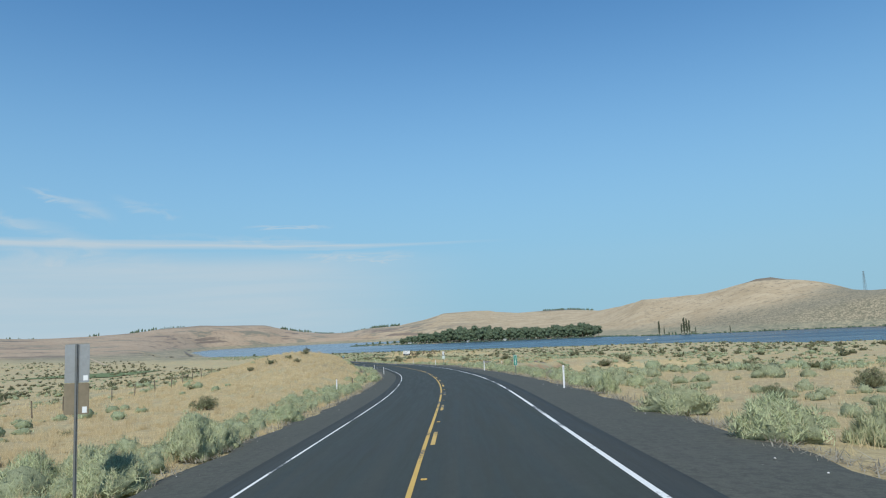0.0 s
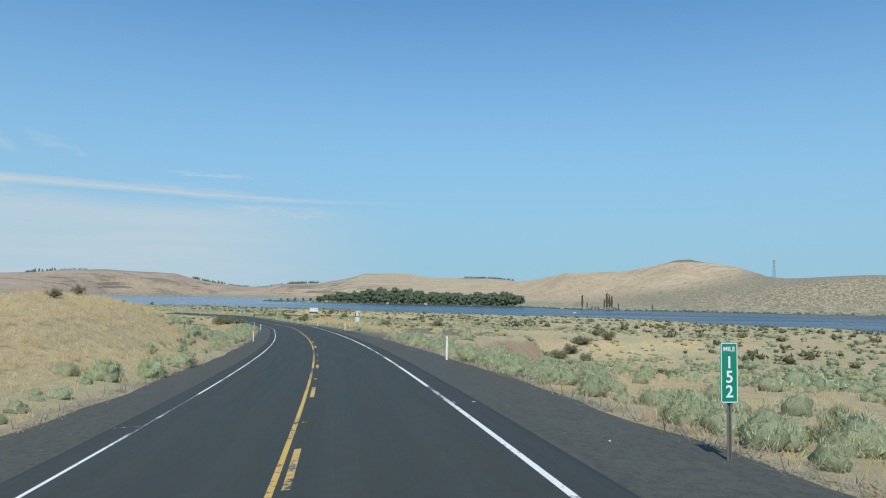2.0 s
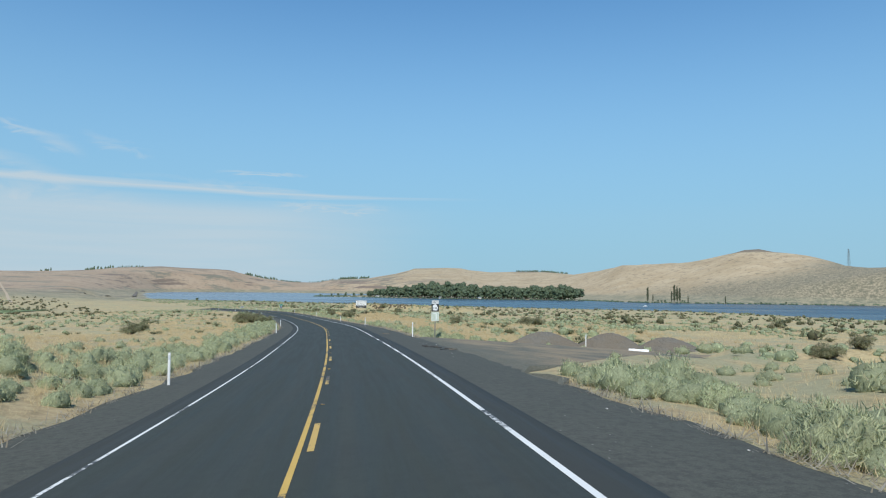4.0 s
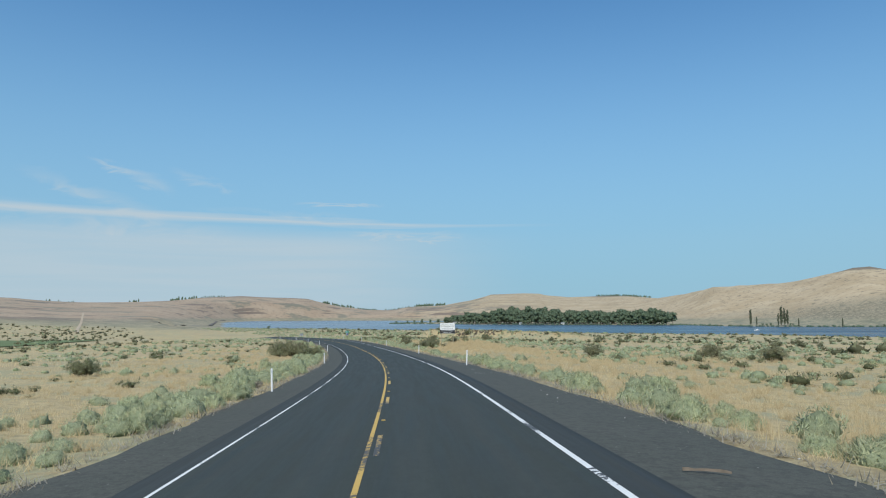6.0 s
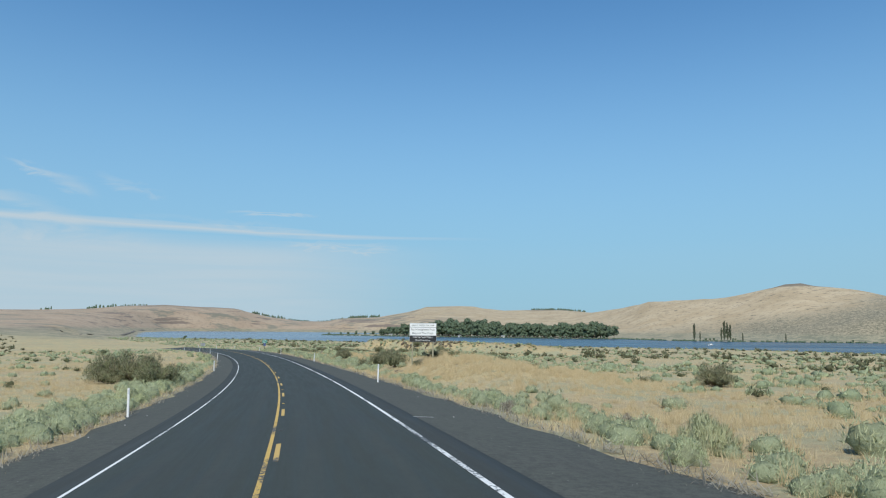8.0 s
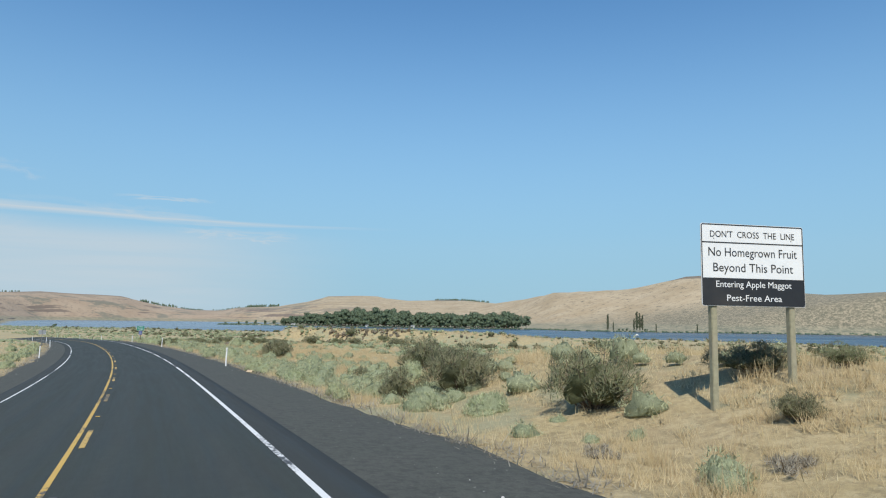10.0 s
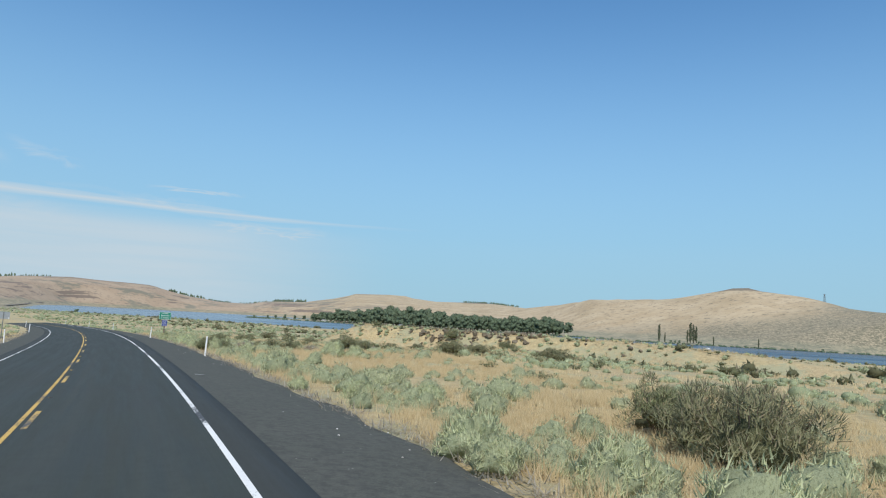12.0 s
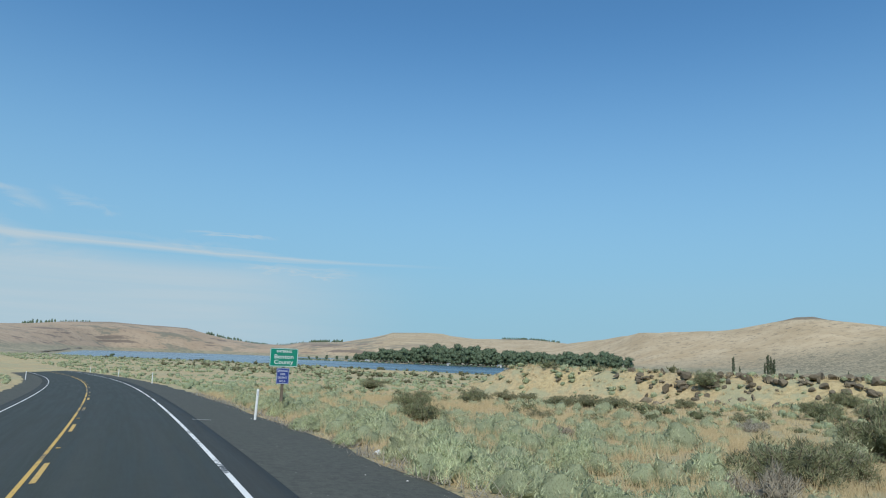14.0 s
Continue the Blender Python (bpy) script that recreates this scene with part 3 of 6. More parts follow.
def heading(s):
    return math.degrees(float(np.interp(s, SE, EP)))


def road_coords(x, y):
    """Distance along the road, to its right, the road's height and its cross fall, for arrays of places."""
    s, lat = np.empty_like(x), np.empty_like(x)
    step = 4000
    for i in range(0, len(x), step):
        d2 = (x[i:i + step, None] - EX[None]) ** 2 + (y[i:i + step, None] - EY[None]) ** 2
        j = d2.argmin(1)
        dx, dy = x[i:i + step] - EX[j], y[i:i + step] - EY[j]
        s[i:i + step] = SE[j] - np.sin(EP[j]) * dx + np.cos(EP[j]) * dy
        lat[i:i + step] = np.cos(EP[j]) * dx + np.sin(EP[j]) * dy
    return s, lat


# ---- the lie of the land ----
SHORE = [(-318, 1010), (-215, 880), (-120, 850), (-30, 790), (60, 745), (130, 700), (200, 660), (255, 620), (270, 520), (300, 400), (420, 200),
         (700, 100), (1300, 200), (1250, 700), (800, 1010), (640, 1090), (520, 1110), (420, 1115), (340, 1160), (310, 1330), (240, 1345), (130, 1380), (20, 1440),
         (-90, 1500), (-190, 1560), (-190, 1680), (-80, 2100), (-120, 2700), (-300, 3000), (-600, 3050), (-860, 2700), (-690, 2000), (-505, 1500), (-384, 1180)]
LP = np.array(SHORE, dtype=float)
P0 = (-9.0, 186.0)
# the skyline: azimuth, distance, height
RIDGE = [(-180, 2000, 30), (-90, 2400, 70), (-60, 2600, 90), (-45, 2800, 84), (-35, 3000, 70), (-31.8, 3078, 57), (-28, 3146, 60), (-24.3, 3219, 70), (-22.3, 3257, 86),
         (-19.3, 3309, 96), (-16.8, 3346, 91), (-14.1, 3384, 89), (-13.2, 3397, 70), (-11.5, 3477, 52), (-9.2, 3590, 36), (-7.4, 3665, 37), (-6, 3721, 54),
         (-3.2, 3811, 64), (-0.9, 3844, 92), (0.2, 3860, 112), (0.7, 3870, 124), (3.3, 3895, 131), (4.6, 3870, 128), (5.2, 3860, 118), (7, 3835, 107), (9.8, 3749, 109), (11.3, 3590, 105), (14, 3357, 85)]
RIDGE_E = [(10, 3200, 40), (14, 2900, 74), (16, 2500, 78), (18.1, 2046, 81), (20.1, 1946, 80), (23.5, 1813, 80), (25, 1778, 88), (26.6, 1738, 97), (27.4, 1729, 104), (28.8, 1721, 106), (29.6, 1735, 100),
           (32.3, 1640, 84), (34, 1560, 66), (35, 1450, 54), (36.5, 1400, 49), (38, 1370, 50), (42, 1370, 55), (60, 1400, 50), (90, 1500, 40), (180, 2000, 30)]


def smooth01(t):
    t = np.clip(t, 0, 1)
    return t * t * (3 - 2 * t)


def value_noise(x, y, scale, seed):
    """Smooth random heights, about -1 to 1, for arrays of places."""
    rng = np.random.RandomState(seed)
    g = rng.uniform(-1, 1, (256, 256))
    u, v = x / scale, y / scale
    i, j = np.floor(u).astype(int), np.floor(v).astype(int)
    fu, fv = smooth01(u - i), smooth01(v - j)
    a, b, c, d = g[i % 256, j % 256], g[(i + 1) % 256, j % 256], g[i % 256, (j + 1) % 256], g[(i + 1) % 256, (j + 1) % 256]
    return (a * (1 - fu) + b * fu) * (1 - fv) + (c * (1 - fu) + d * fu) * fv


def lake_distance(x, y):
    """Metres to the shore: above nought on land, below it in the lake."""
    inside = np.zeros(len(x), dtype=bool)
    best = np.full(len(x), 1e9)
    for k in range(len(LP)):
        (ax, ay), (bx, by) = LP[k], LP[(k + 1) % len(LP)]
        dx, dy = bx - ax, by - ay
        t = np.clip(((x - ax) * dx + (y - ay) * dy) / (dx * dx + dy * dy), 0, 1)
        best = np.minimum(best, np.hypot(x - ax - t * dx, y - ay - t * dy))
        if ay != by:
            cut = ((ay > y) != (by > y)) & (x < ax + (y - ay) * dx / dy)
            inside ^= cut
    return np.where(inside, -best, best)


def bump2(s, lat, s0, l0, rs, rl):
    return np.exp(-((s - s0) / rs) ** 2 - ((lat - l0) / rl) ** 2)


def pullout_edge(s):
    """How far the lay-by reaches from the road's middle."""
    return np.interp(s, [126, 133, 141, 152, 163, 174], [6.5, 8.5, 19, 29, 33, 33])


def bank_line(s):
    """Where the cut bank beside the lay-by falls away, from the road's middle."""
    return np.interp(s, [92, 102, 118, 133, 152, 166], [10.0, 11.5, 16.5, 23.5, 33.0, 38.0])


def in_pullout(s, lat, margin=1.0):
    return (lat > 0) & (s > 129) & (s < 166.0) & (lat < pullout_edge(s) + margin)


def land(x, y):
    """The height of the ground, for arrays of places."""
    x, y = np.asarray(x, dtype=float), np.asarray(y, dtype=float)
    s, lat = road_coords(x, y)
    zr, b = np.interp(s, SE, EZ), np.interp(s, SE, EB)
    edge = np.where(lat > 0, cross(b, np.full_like(b, RIGHT_EDGE)), cross(b, np.full_like(b, LEFT_EDGE)))
    away = np.where(lat > 0, lat - RIGHT_EDGE, LEFT_EDGE - lat)
    out = np.maximum(away, 0)
    z = zr + edge - 0.06 - 0.26 * smooth01(out / 4.0) - np.where(lat > 0, 0.012, 0.004) * np.maximum(out - 4, 0) - np.where(lat < 0, 0.03, 0.0) * np.maximum(out - 45, 0)
    rough = smooth01(out / 9.0)
    z = z + rough * (0.22 * value_noise(x, y, 7.0, 3) + 0.45 * value_noise(x, y, 23.0, 4) + 0.8 * smooth01(out / 60) * value_noise(x, y, 70.0, 5))
    # the mound and cutting beside the road, the low banks, the rocky rise
    z = z + 4.4 * smooth01(out / 7.5) * bump2(s, lat, 110, -19, 30, 13)
    z = z + smooth01(out / 9) * (1.7 * bump2(s, lat, 283, 17, 24, 8) + 0.5 * bump2(s, lat, 415, 10, 30, 6))
    bank = bank_line(s)
    drop = 3.0 * smooth01((s - 90) / 12) * smooth01((176 - s) / 14) * smooth01((lat - bank) / 3.4) * smooth01((bank + 60 - lat) / 45)
    dip = 2.5 * smooth01(out / 14) * bump2(s, lat, 126, 42, 36, 26) * smooth01((lat - bank + 2) / 6)
    z = z - np.where(lat > 0, np.maximum(drop, dip), 0.0)
    z = z + 0.75 * np.exp(-((lat - bank + 2.0) / 2.6) ** 2) * smooth01((s - 106) / 10) * smooth01((150 - s) / 14) * (lat > 8)
    z = z - 1.1 * smooth01(out / 14) * (lat > 0) * bump2(s, lat, 184, 28, 18, 16)
    # the rocky rise towards the lake
    ru, rv = ((x + 10) * 0.66 - (y - 459) * 0.75), ((x + 10) * 0.75 + (y - 459) * 0.66)
    crest = smooth01((40 + ru) / 16) * smooth01((100 - ru) / 60) * np.where(rv < 0, smooth01((rv + 9.0) / 6.0), np.exp(-(rv / 16.0) ** 2))
    z = z + (np.maximum(z, -7.9 - 0.012 * np.maximum(ru - 20, 0) + 0.25 * value_noise(x, y, 9.0, 6)) - z) * crest
    # the pullout is a level fill with a bank on its far side
    flat = smooth01((pullout_edge(s) + 3.5 - lat) / 4.5) * smooth01((s - 124) / 6) * smooth01((170 - s) / 4) * (lat > 4)
    level = zr + edge - 0.062 * np.maximum(lat - RIGHT_EDGE - 0.5, 0)
    z = z * (1 - flat) + (level - 0.12) * flat
    z = z + 0.9 * np.exp(-((lat - pullout_edge(s) - 2.2) / 2.0) ** 2) * smooth01((s - 129) / 8) * smooth01((166 - s) / 6) * (lat > 4)
    z = np.maximum(z, ZW + 1.3 + 0.5 * value_noise(x, y, 40.0, 8))
    # hills
    dx, dy = x - P0[0], y - P0[1]
    r, az = np.hypot(dx, dy), np.degrees(np.arctan2(dx, dy))
    gully = value_noise(x, y, 260.0, 11) * 0.6 + value_noise(x, y, 110.0, 12) * 0.4
    far_w = smooth01((r - 450) / 350)
    z = z * (1 - far_w) + np.clip(z, ZW + 2.5, -6) * far_w
    low = z.copy()
    for table, rs in ((RIDGE, np.interp(az, [-40, -26, -22, -12, 0, 14], [450, 650, 1500, 2700, 1750, 1600])), (RIDGE_E, np.interp(az, [14, 22, 30, 40, 60], [1450, 1230, 1050, 800, 500]))):
        tb = np.array(table, dtype=float)
        rr, zz = np.interp(az, tb[:, 0], tb[:, 1]), np.interp(az, tb[:, 0], tb[:, 2])
        if table is RIDGE_E:
            zz = np.where(az < 10, -60, zz)
        else:
            zz = np.where(az > 14, np.interp(az, [14, 17], [85, -20]), zz)
        t = np.clip((r - rs) / (rr - rs), 0, None)
        up = np.where(t < 1, 0.55 * t + 0.45 * smooth01(t), 1.0)
        hill = low + (zz - low) * up + np.where(t < 1, gully * 1.6 * np.sin(np.pi * np.clip(t, 0, 1)), -0.03 * (r - rr))
        z = np.where(t > 0, np.maximum(z, hill), z)
    # shore and lake bed
    d = lake_distance(x, y)
    dn = d + 9 * value_noise(x, y, 45.0, 9)
    ease = smooth01(dn / np.where(r > 950, 110.0, 55.0))
    z = np.where(dn > 0, ZW + 0.15 + (z - ZW - 0.15) * ease, ZW - 0.3 + np.maximum(dn, -80) * 0.06)
    # the bed under the road
    under = smooth01((away + 0.9) / 0.9)
    z = np.where((away < 0) & (s > SE[0] + 1) & (s < SE[-1] - 1), zr + cross(b, lat) - 0.25 * (1 - under) - 0.03, z)
    return z


def land_at(x, y):
    return float(land(np.array([x]), np.array([y]))[0])


def ground_point(s, lat):
    p = on_road(s, lat)
    return Vector((p.x, p.y, land_at(p.x, p.y)))


def spread(lo, hi, step, far_lo, far_hi, growth):
    mid = list(np.arange(lo, hi + 0.1, step))
    a, d = [lo], step
    while a[-1] > far_lo:
        d *= growth
        a.append(a[-1] - d)
    b, d = [mid[-1]], step
    while b[-1] < far_hi:
        d *= growth
        b.append(b[-1] + d)
    return np.array(a[:0:-1] + mid + b[1:])


gx, gy = spread(-150, 70, 2.5, -4600, 4600, 1.046), spread(-30, 520, 2.5, -1500, 4800, 1.038)
GX, GY = np.meshgrid(gx, gy)
GZ = land(GX.ravel(), GY.ravel())
nx, ny = len(gx), len(gy)
ii, jj = np.meshgrid(np.arange(nx - 1), np.arange(ny - 1))
base = (jj * nx + ii).ravel()
ground = new("ground", mesh_arrays("ground", np.stack([GX.ravel(), GY.ravel(), GZ], 1), np.stack([base, base + 1, base + nx + 1, base + nx], 1), M_GROUND, True))
tagged(ground, "dry tan grassland with bare soil and sage", "ground", kind="structure")

wx, wy = np.linspace(-1500, 1600, 32), np.linspace(0, 3600, 37)
WX, WY = np.meshgrid(wx, wy)
wi, wj = np.meshgrid(np.arange(31), np.arange(36))
wb = (wj * 32 + wi).ravel()
water = new("water", mesh_arrays("water", np.stack([WX.ravel(), WY.ravel(), np.full(WX.size, ZW)], 1), np.stack([wb, wb + 1, wb + 33, wb + 32], 1), M_WATER))
tagged(water, "wind-ruffled deep blue lake water", "lake", kind="structure")


# ---- road ----
def ribbon(name, s_list, lats, mat, lift=0.0, parent=None, thick=0.0, drops=None):
    """A strip along the road through the given cross distances; UV: metres across and along."""
    verts, uvs = [], []
    lats = list(lats)
    for s in s_list:
        for la in lats:
            verts.append(on_road(s, la + (0.14 * math.sin(s * 0.9) + 0.13 * math.sin(s * 2.3 + 1) + 0.16 * math.sin(s * 0.31 + 2)) * (drops is not None and la in drops), lift - (drops.get(la, 0.0) if drops else 0.0)))
            uvs.append((la, s))
    if thick:
        for s in s_list:
            for la in (lats[0], lats[-1]):
                verts.append(on_road(s, la, lift - thick))
                uvs.append((la, s))
    n, k = len(s_list), len(lats)
    faces = [(i * k + j, i * k + j + 1, (i + 1) * k + j + 1, (i + 1) * k + j) for i in range(n - 1) for j in range(k - 1)]
    if thick:
        o = n * k
        for i in range(n - 1):
            faces.append((o + 2 * i, i * k, (i + 1) * k, o + 2 * i + 2))
            faces.append((i * k + k - 1, o + 2 * i + 1, o + 2 * i + 3, (i + 1) * k + k - 1))
        faces += [tuple([o] + [o + 1] + list(range(k - 1, -1, -1))), tuple([o + 2 * n - 1, o + 2 * n - 2] + list(range((n - 1) * k, n * k)))]
    me = mesh_from(name, verts, faces, mat, True)
    layer = me.uv_layers.new(name="UVMap")
    for lp in me.loops:
        layer.data[lp.index].uv = uvs[lp.vertex_index]
    ob = new(name, me)
    ob.parent = parent
    return ob


ALONG = np.arange(-28, 560.1, 2.0)
road = tagged(ribbon("road", ALONG, [-4.35, -3.2, -2.0, -1.0, 0.0, 1.0, 2.0, 3.2, 4.0, 4.4], M_ASPHALT, 0.0, thick=0.05), "dark grey asphalt two-lane highway curving left", "road", kind="structure")
shoulder_r = tagged(ribbon("shoulder", ALONG, [4.38, 5.3, 6.3, 7.2, 7.6, 8.4], M_SHOULDER, -0.012, drops={7.6: 0.03, 8.4: 0.7}), "dark chip-sealed highway shoulder with loose stones", "shoulder", kind="structure")
shoulder_l = tagged(ribbon("shoulder", ALONG, [-7.3, -6.6, -6.2, -5.6, -4.9, -4.33], M_SHOULDER, -0.012, drops={-6.6: 0.03, -7.3: 0.7}), "dark chip-sealed highway shoulder with loose stones", "shoulder", kind="structure")
LINE = np.arange(-28, 558.1, 1.5)
ribbon("edge_line", LINE, [3.585, 3.69], M_WORN_LINE, 0.005, road)
ribbon("edge_line", LINE, [-3.645, -3.56], M_WHITE_LINE, 0.005, road)
ribbon("centre_line", LINE, [-0.05, 0.05], M_YELLOW_LINE, 0.005, road)


# ---- road paint and marks ----
for k in range(-4, 48):
    s = 18.5 + 11.1 * k
    d = ribbon("centre_dash", np.linspace(s, s + 3.0, 4), [0.145, 0.265], M_YELLOW_DASH, 0.005, road)
    if s + 6.4 < 520:
        bm = box_bm(-0.06, 0.06, -0.05, 0.05, 0.0, 0.02, 0.006)
        mk = part("lane_marker", bm, M_YELLOW_DASH, road)
        p = on_road(s + 6.1, 0.2, 0.0)
        mk.matrix_local = pose(p.x, p.y, p.z, 0, 0, heading(s))
for s, a, b in ((70.3, 3.67, 4.28), (70.8, -4.28, -3.67), (408.4, 4.18, 4.88), (201.7, 5.3, 5.95), (353.0, 4.7, 5.12), (166.0, -4.3, -3.67), (236.0, 4.3, 5.0)):
    ribbon("survey_tick", [s - 0.04, s + 0.04], [a, b], M_WHITE_LINE, 0.006, road)


# ---- delineator posts ----
def delineator():
    root = new("delineator_post")
    bm = bmesh.new()
    prof = [(-0.05, 0.012), (-0.025, -0.006), (0.025, -0.006), (0.05, 0.012), (0.05, 0.02), (0.022, 0.004), (-0.022, 0.004), (-0.05, 0.02)]
    lo = [bm.verts.new((px, py, -0.15)) for px, py in prof]
    hi = [bm.verts.new((px, py, 1.22)) for px, py in prof]
    top = [bm.verts.new((px * 0.75, py, 1.255)) for px, py in prof]
    for a, b in ((lo, hi), (hi, top)):
        for i in range(8):
            j = (i + 1) % 8
            bm.faces.new((a[i], a[j], b[j], b[i]))
    bm.faces.new(top)
    bm.faces.new(lo[::-1])
    bmesh.ops.recalc_face_normals(bm, faces=bm.faces[:])
    part("blade", bm, M_POSTWHITE, root)
    part("reflector", box_bm(-0.036, 0.036, -0.0105, -0.0065, 0.99, 1.17, 0.001), M_REFLECT, root, "pale grey reflective strip")
    tagged(root, "white plastic roadside delineator post with grey reflector", "delineator post", "delineator posts along the highway")
    return root


first = delineator()
POSTS = [(39.4, 6.84), (89.7, 6.9), (166.4, 7.25), (217.3, 6.75), (262.4, 6.7), (318.0, 7.0), (370.4, 7.2), (409.9, 6.8), (468.6, 7.0), (510, 7.0), (548, 7.0),
         (60.2, -8.6), (134.8, -5.9), (198.8, -6.15), (246.8, -6.4), (303.4, -6.4), (352.0, -6.4), (398.0, -6.4), (446.0, -6.4), (500.0, -6.4), (167.5, 23.3), (120.0, 30.0)]
for k, (s, lat) in enumerate(POSTS):
    p = ground_point(s, lat) if abs(lat) > 8.5 else on_road(s, lat, -0.02)
    if k and abs(lat) < 8.5 and (lat > 7.3 or lat < -6.3):
        p.z = min(p.z, land_at(p.x, p.y) + 0.02)
    m = pose(p.x, p.y, p.z, random.uniform(-1.5, 1.5), random.uniform(-2, 2), heading(s) + random.uniform(-6, 6))
    if k == 0:
        first.matrix_basis = m
    else:
        copy_thing(first, m)


# ---- signs ----
def u_post(root, x, h, y=0.012, name="post", below=0.3):
    """A rolled steel channel post."""
    bm = bmesh.new()
    prof = [(-0.04, 0.0), (-0.022, 0.0), (-0.015, 0.028), (0.015, 0.028), (0.022, 0.0), (0.04, 0.0), (0.04, 0.005), (0.025, 0.005), (0.018, 0.034), (-0.018, 0.034), (-0.025, 0.005), (-0.04, 0.005)]
    lo = [bm.verts.new((x + a, y + b, -below)) for a, b in prof]
    hi = [bm.verts.new((x + a, y + b, h)) for a, b in prof]
    for i in range(12):
        j = (i + 1) % 12
        bm.faces.new((lo[i], lo[j], hi[j], hi[i]))
    bm.faces.new(hi)
    bmesh.ops.recalc_face_normals(bm, faces=bm.faces[:])
    return part(name, bm, M_STEEL, root, "galvanised steel channel post")


def bolts(panel, pts, y):
    for bx, bz in pts:
        bm = bmesh.new()
        bmesh.ops.create_cone(bm, cap_ends=True, segments=8, radius1=0.012, radius2=0.009, depth=0.012)
        bmesh.ops.rotate(bm, verts=bm.verts[:], matrix=Matrix.Rotation(radians(90), 3, "X"))
        bmesh.ops.translate(bm, verts=bm.verts[:], vec=(bx, y - 0.006, bz))
        part("bolt", bm, M_STEEL, panel)


def wood_post(root, x, h, size=0.14, y=0.03, below=0.4, mat=None):
    bm = box_bm(x - size / 2, x + size / 2, y, y + size, -below, h, 0.012)
    for v in bm.verts:
        v.co.x += 0.01 * math.sin(v.co.z * 1.7 + x)
    return part("post", bm, mat or M_WOOD, root, "weathered brown timber post" if mat else "weathered grey-green timber post")


def mile_sign():
    root = tagged(new("mile_marker_sign"), "green mile marker panel with white numbers on steel post", "mile marker")
    u_post(root, 0.0, 1.88)
    pn = part("panel", rounded_plate_bm(0.30, 0.96, 0.03, 0.004, 0, 1.40, 0.0), M_SIGNGREEN, root, "green reflective panel with white border")
    part("border", ring_bm(0.285, 0.945, 0.025, 0.013, 0, 1.40, -0.003), M_SIGNWHITE, pn)
    text_part("MILE", 0.10, M_SIGNWHITE, pn, 0, 1.775, -0.004, 0.20)
    for d, z in (("1", 1.565), ("5", 1.335), ("2", 1.105)):
        text_part(d, 0.27, M_SIGNWHITE, pn, 0, z, -0.004)
    bolts(pn, ((0, 1.70), (0, 1.0)), 0.0)
    return root


def route_sign():
    root = tagged(new("route_sign"), "white and black route marker panels stacked on steel post", "road sign")
    u_post(root, 0.0, 2.95, below=0.7)
    pn = part("direction_panel", rounded_plate_bm(0.60, 0.30, 0.04, 0.004, 0, 2.80, 0.0), M_SIGNWHITE, root, "white direction panel with black letters")
    part("border", ring_bm(0.58, 0.28, 0.035, 0.012, 0, 2.80, -0.003), M_SIGNBLACK, pn)
    text_part("EAST", 0.19, M_SIGNBLACK, pn, 0, 2.80, -0.004, 0.46)
    pn = part("route_panel", rounded_plate_bm(0.64, 0.64, 0.04, 0.004, 0, 2.32, 0.0), M_SIGNBLACK, root, "black square panel with white shield")
    bm = bmesh.new()
    outline = []
    for k in range(40):
        a = 2 * math.pi * k / 40
        r = 0.225 + 0.03 * math.cos(2 * a + 0.4) + 0.012 * math.sin(5 * a)
        outline.append((r * 1.08 * math.sin(a), max(r * 1.2 * math.cos(a), -0.225)))
    f = [bm.verts.new((px, -0.003, 2.32 + pz)) for px, pz in outline]
    g = [bm.verts.new((px, 0.0, 2.32 + pz)) for px, pz in outline]
    bm.faces.new(f)
    for i in range(40):
        j = (i + 1) % 40
        bm.faces.new((f[i], g[i], g[j], f[j]))
    bmesh.ops.recalc_face_normals(bm, faces=bm.faces[:])
    part("shield", bm, M_SIGNWHITE, pn, "plain white rounded shield")
    text_part("14", 0.26, M_SIGNBLACK, pn, 0.0, 2.30, -0.0065, 0.27)
    pn = part("lower_panel", rounded_plate_bm(0.66, 0.80, 0.04, 0.004, 0, 1.58, 0.0), M_SIGNFADED, root, "faded pale green panel, print bleached away")
    part("border", ring_bm(0.63, 0.77, 0.035, 0.012, 0, 1.58, -0.003), M_SIGNWHITE, pn)
    part("print_bar", box_bm(0.06, 0.12, -0.003, 0.0, 1.30, 1.82), M_SIGNWHITE, pn, "bleached white print")
    part("print_bar", box_bm(-0.2, 0.12, -0.003, 0.0, 1.83, 1.87), M_SIGNWHITE, pn, "bleached white print")
    bolts(root.children[-1], ((0, 1.93), (0, 1.22)), 0.0)
    return root


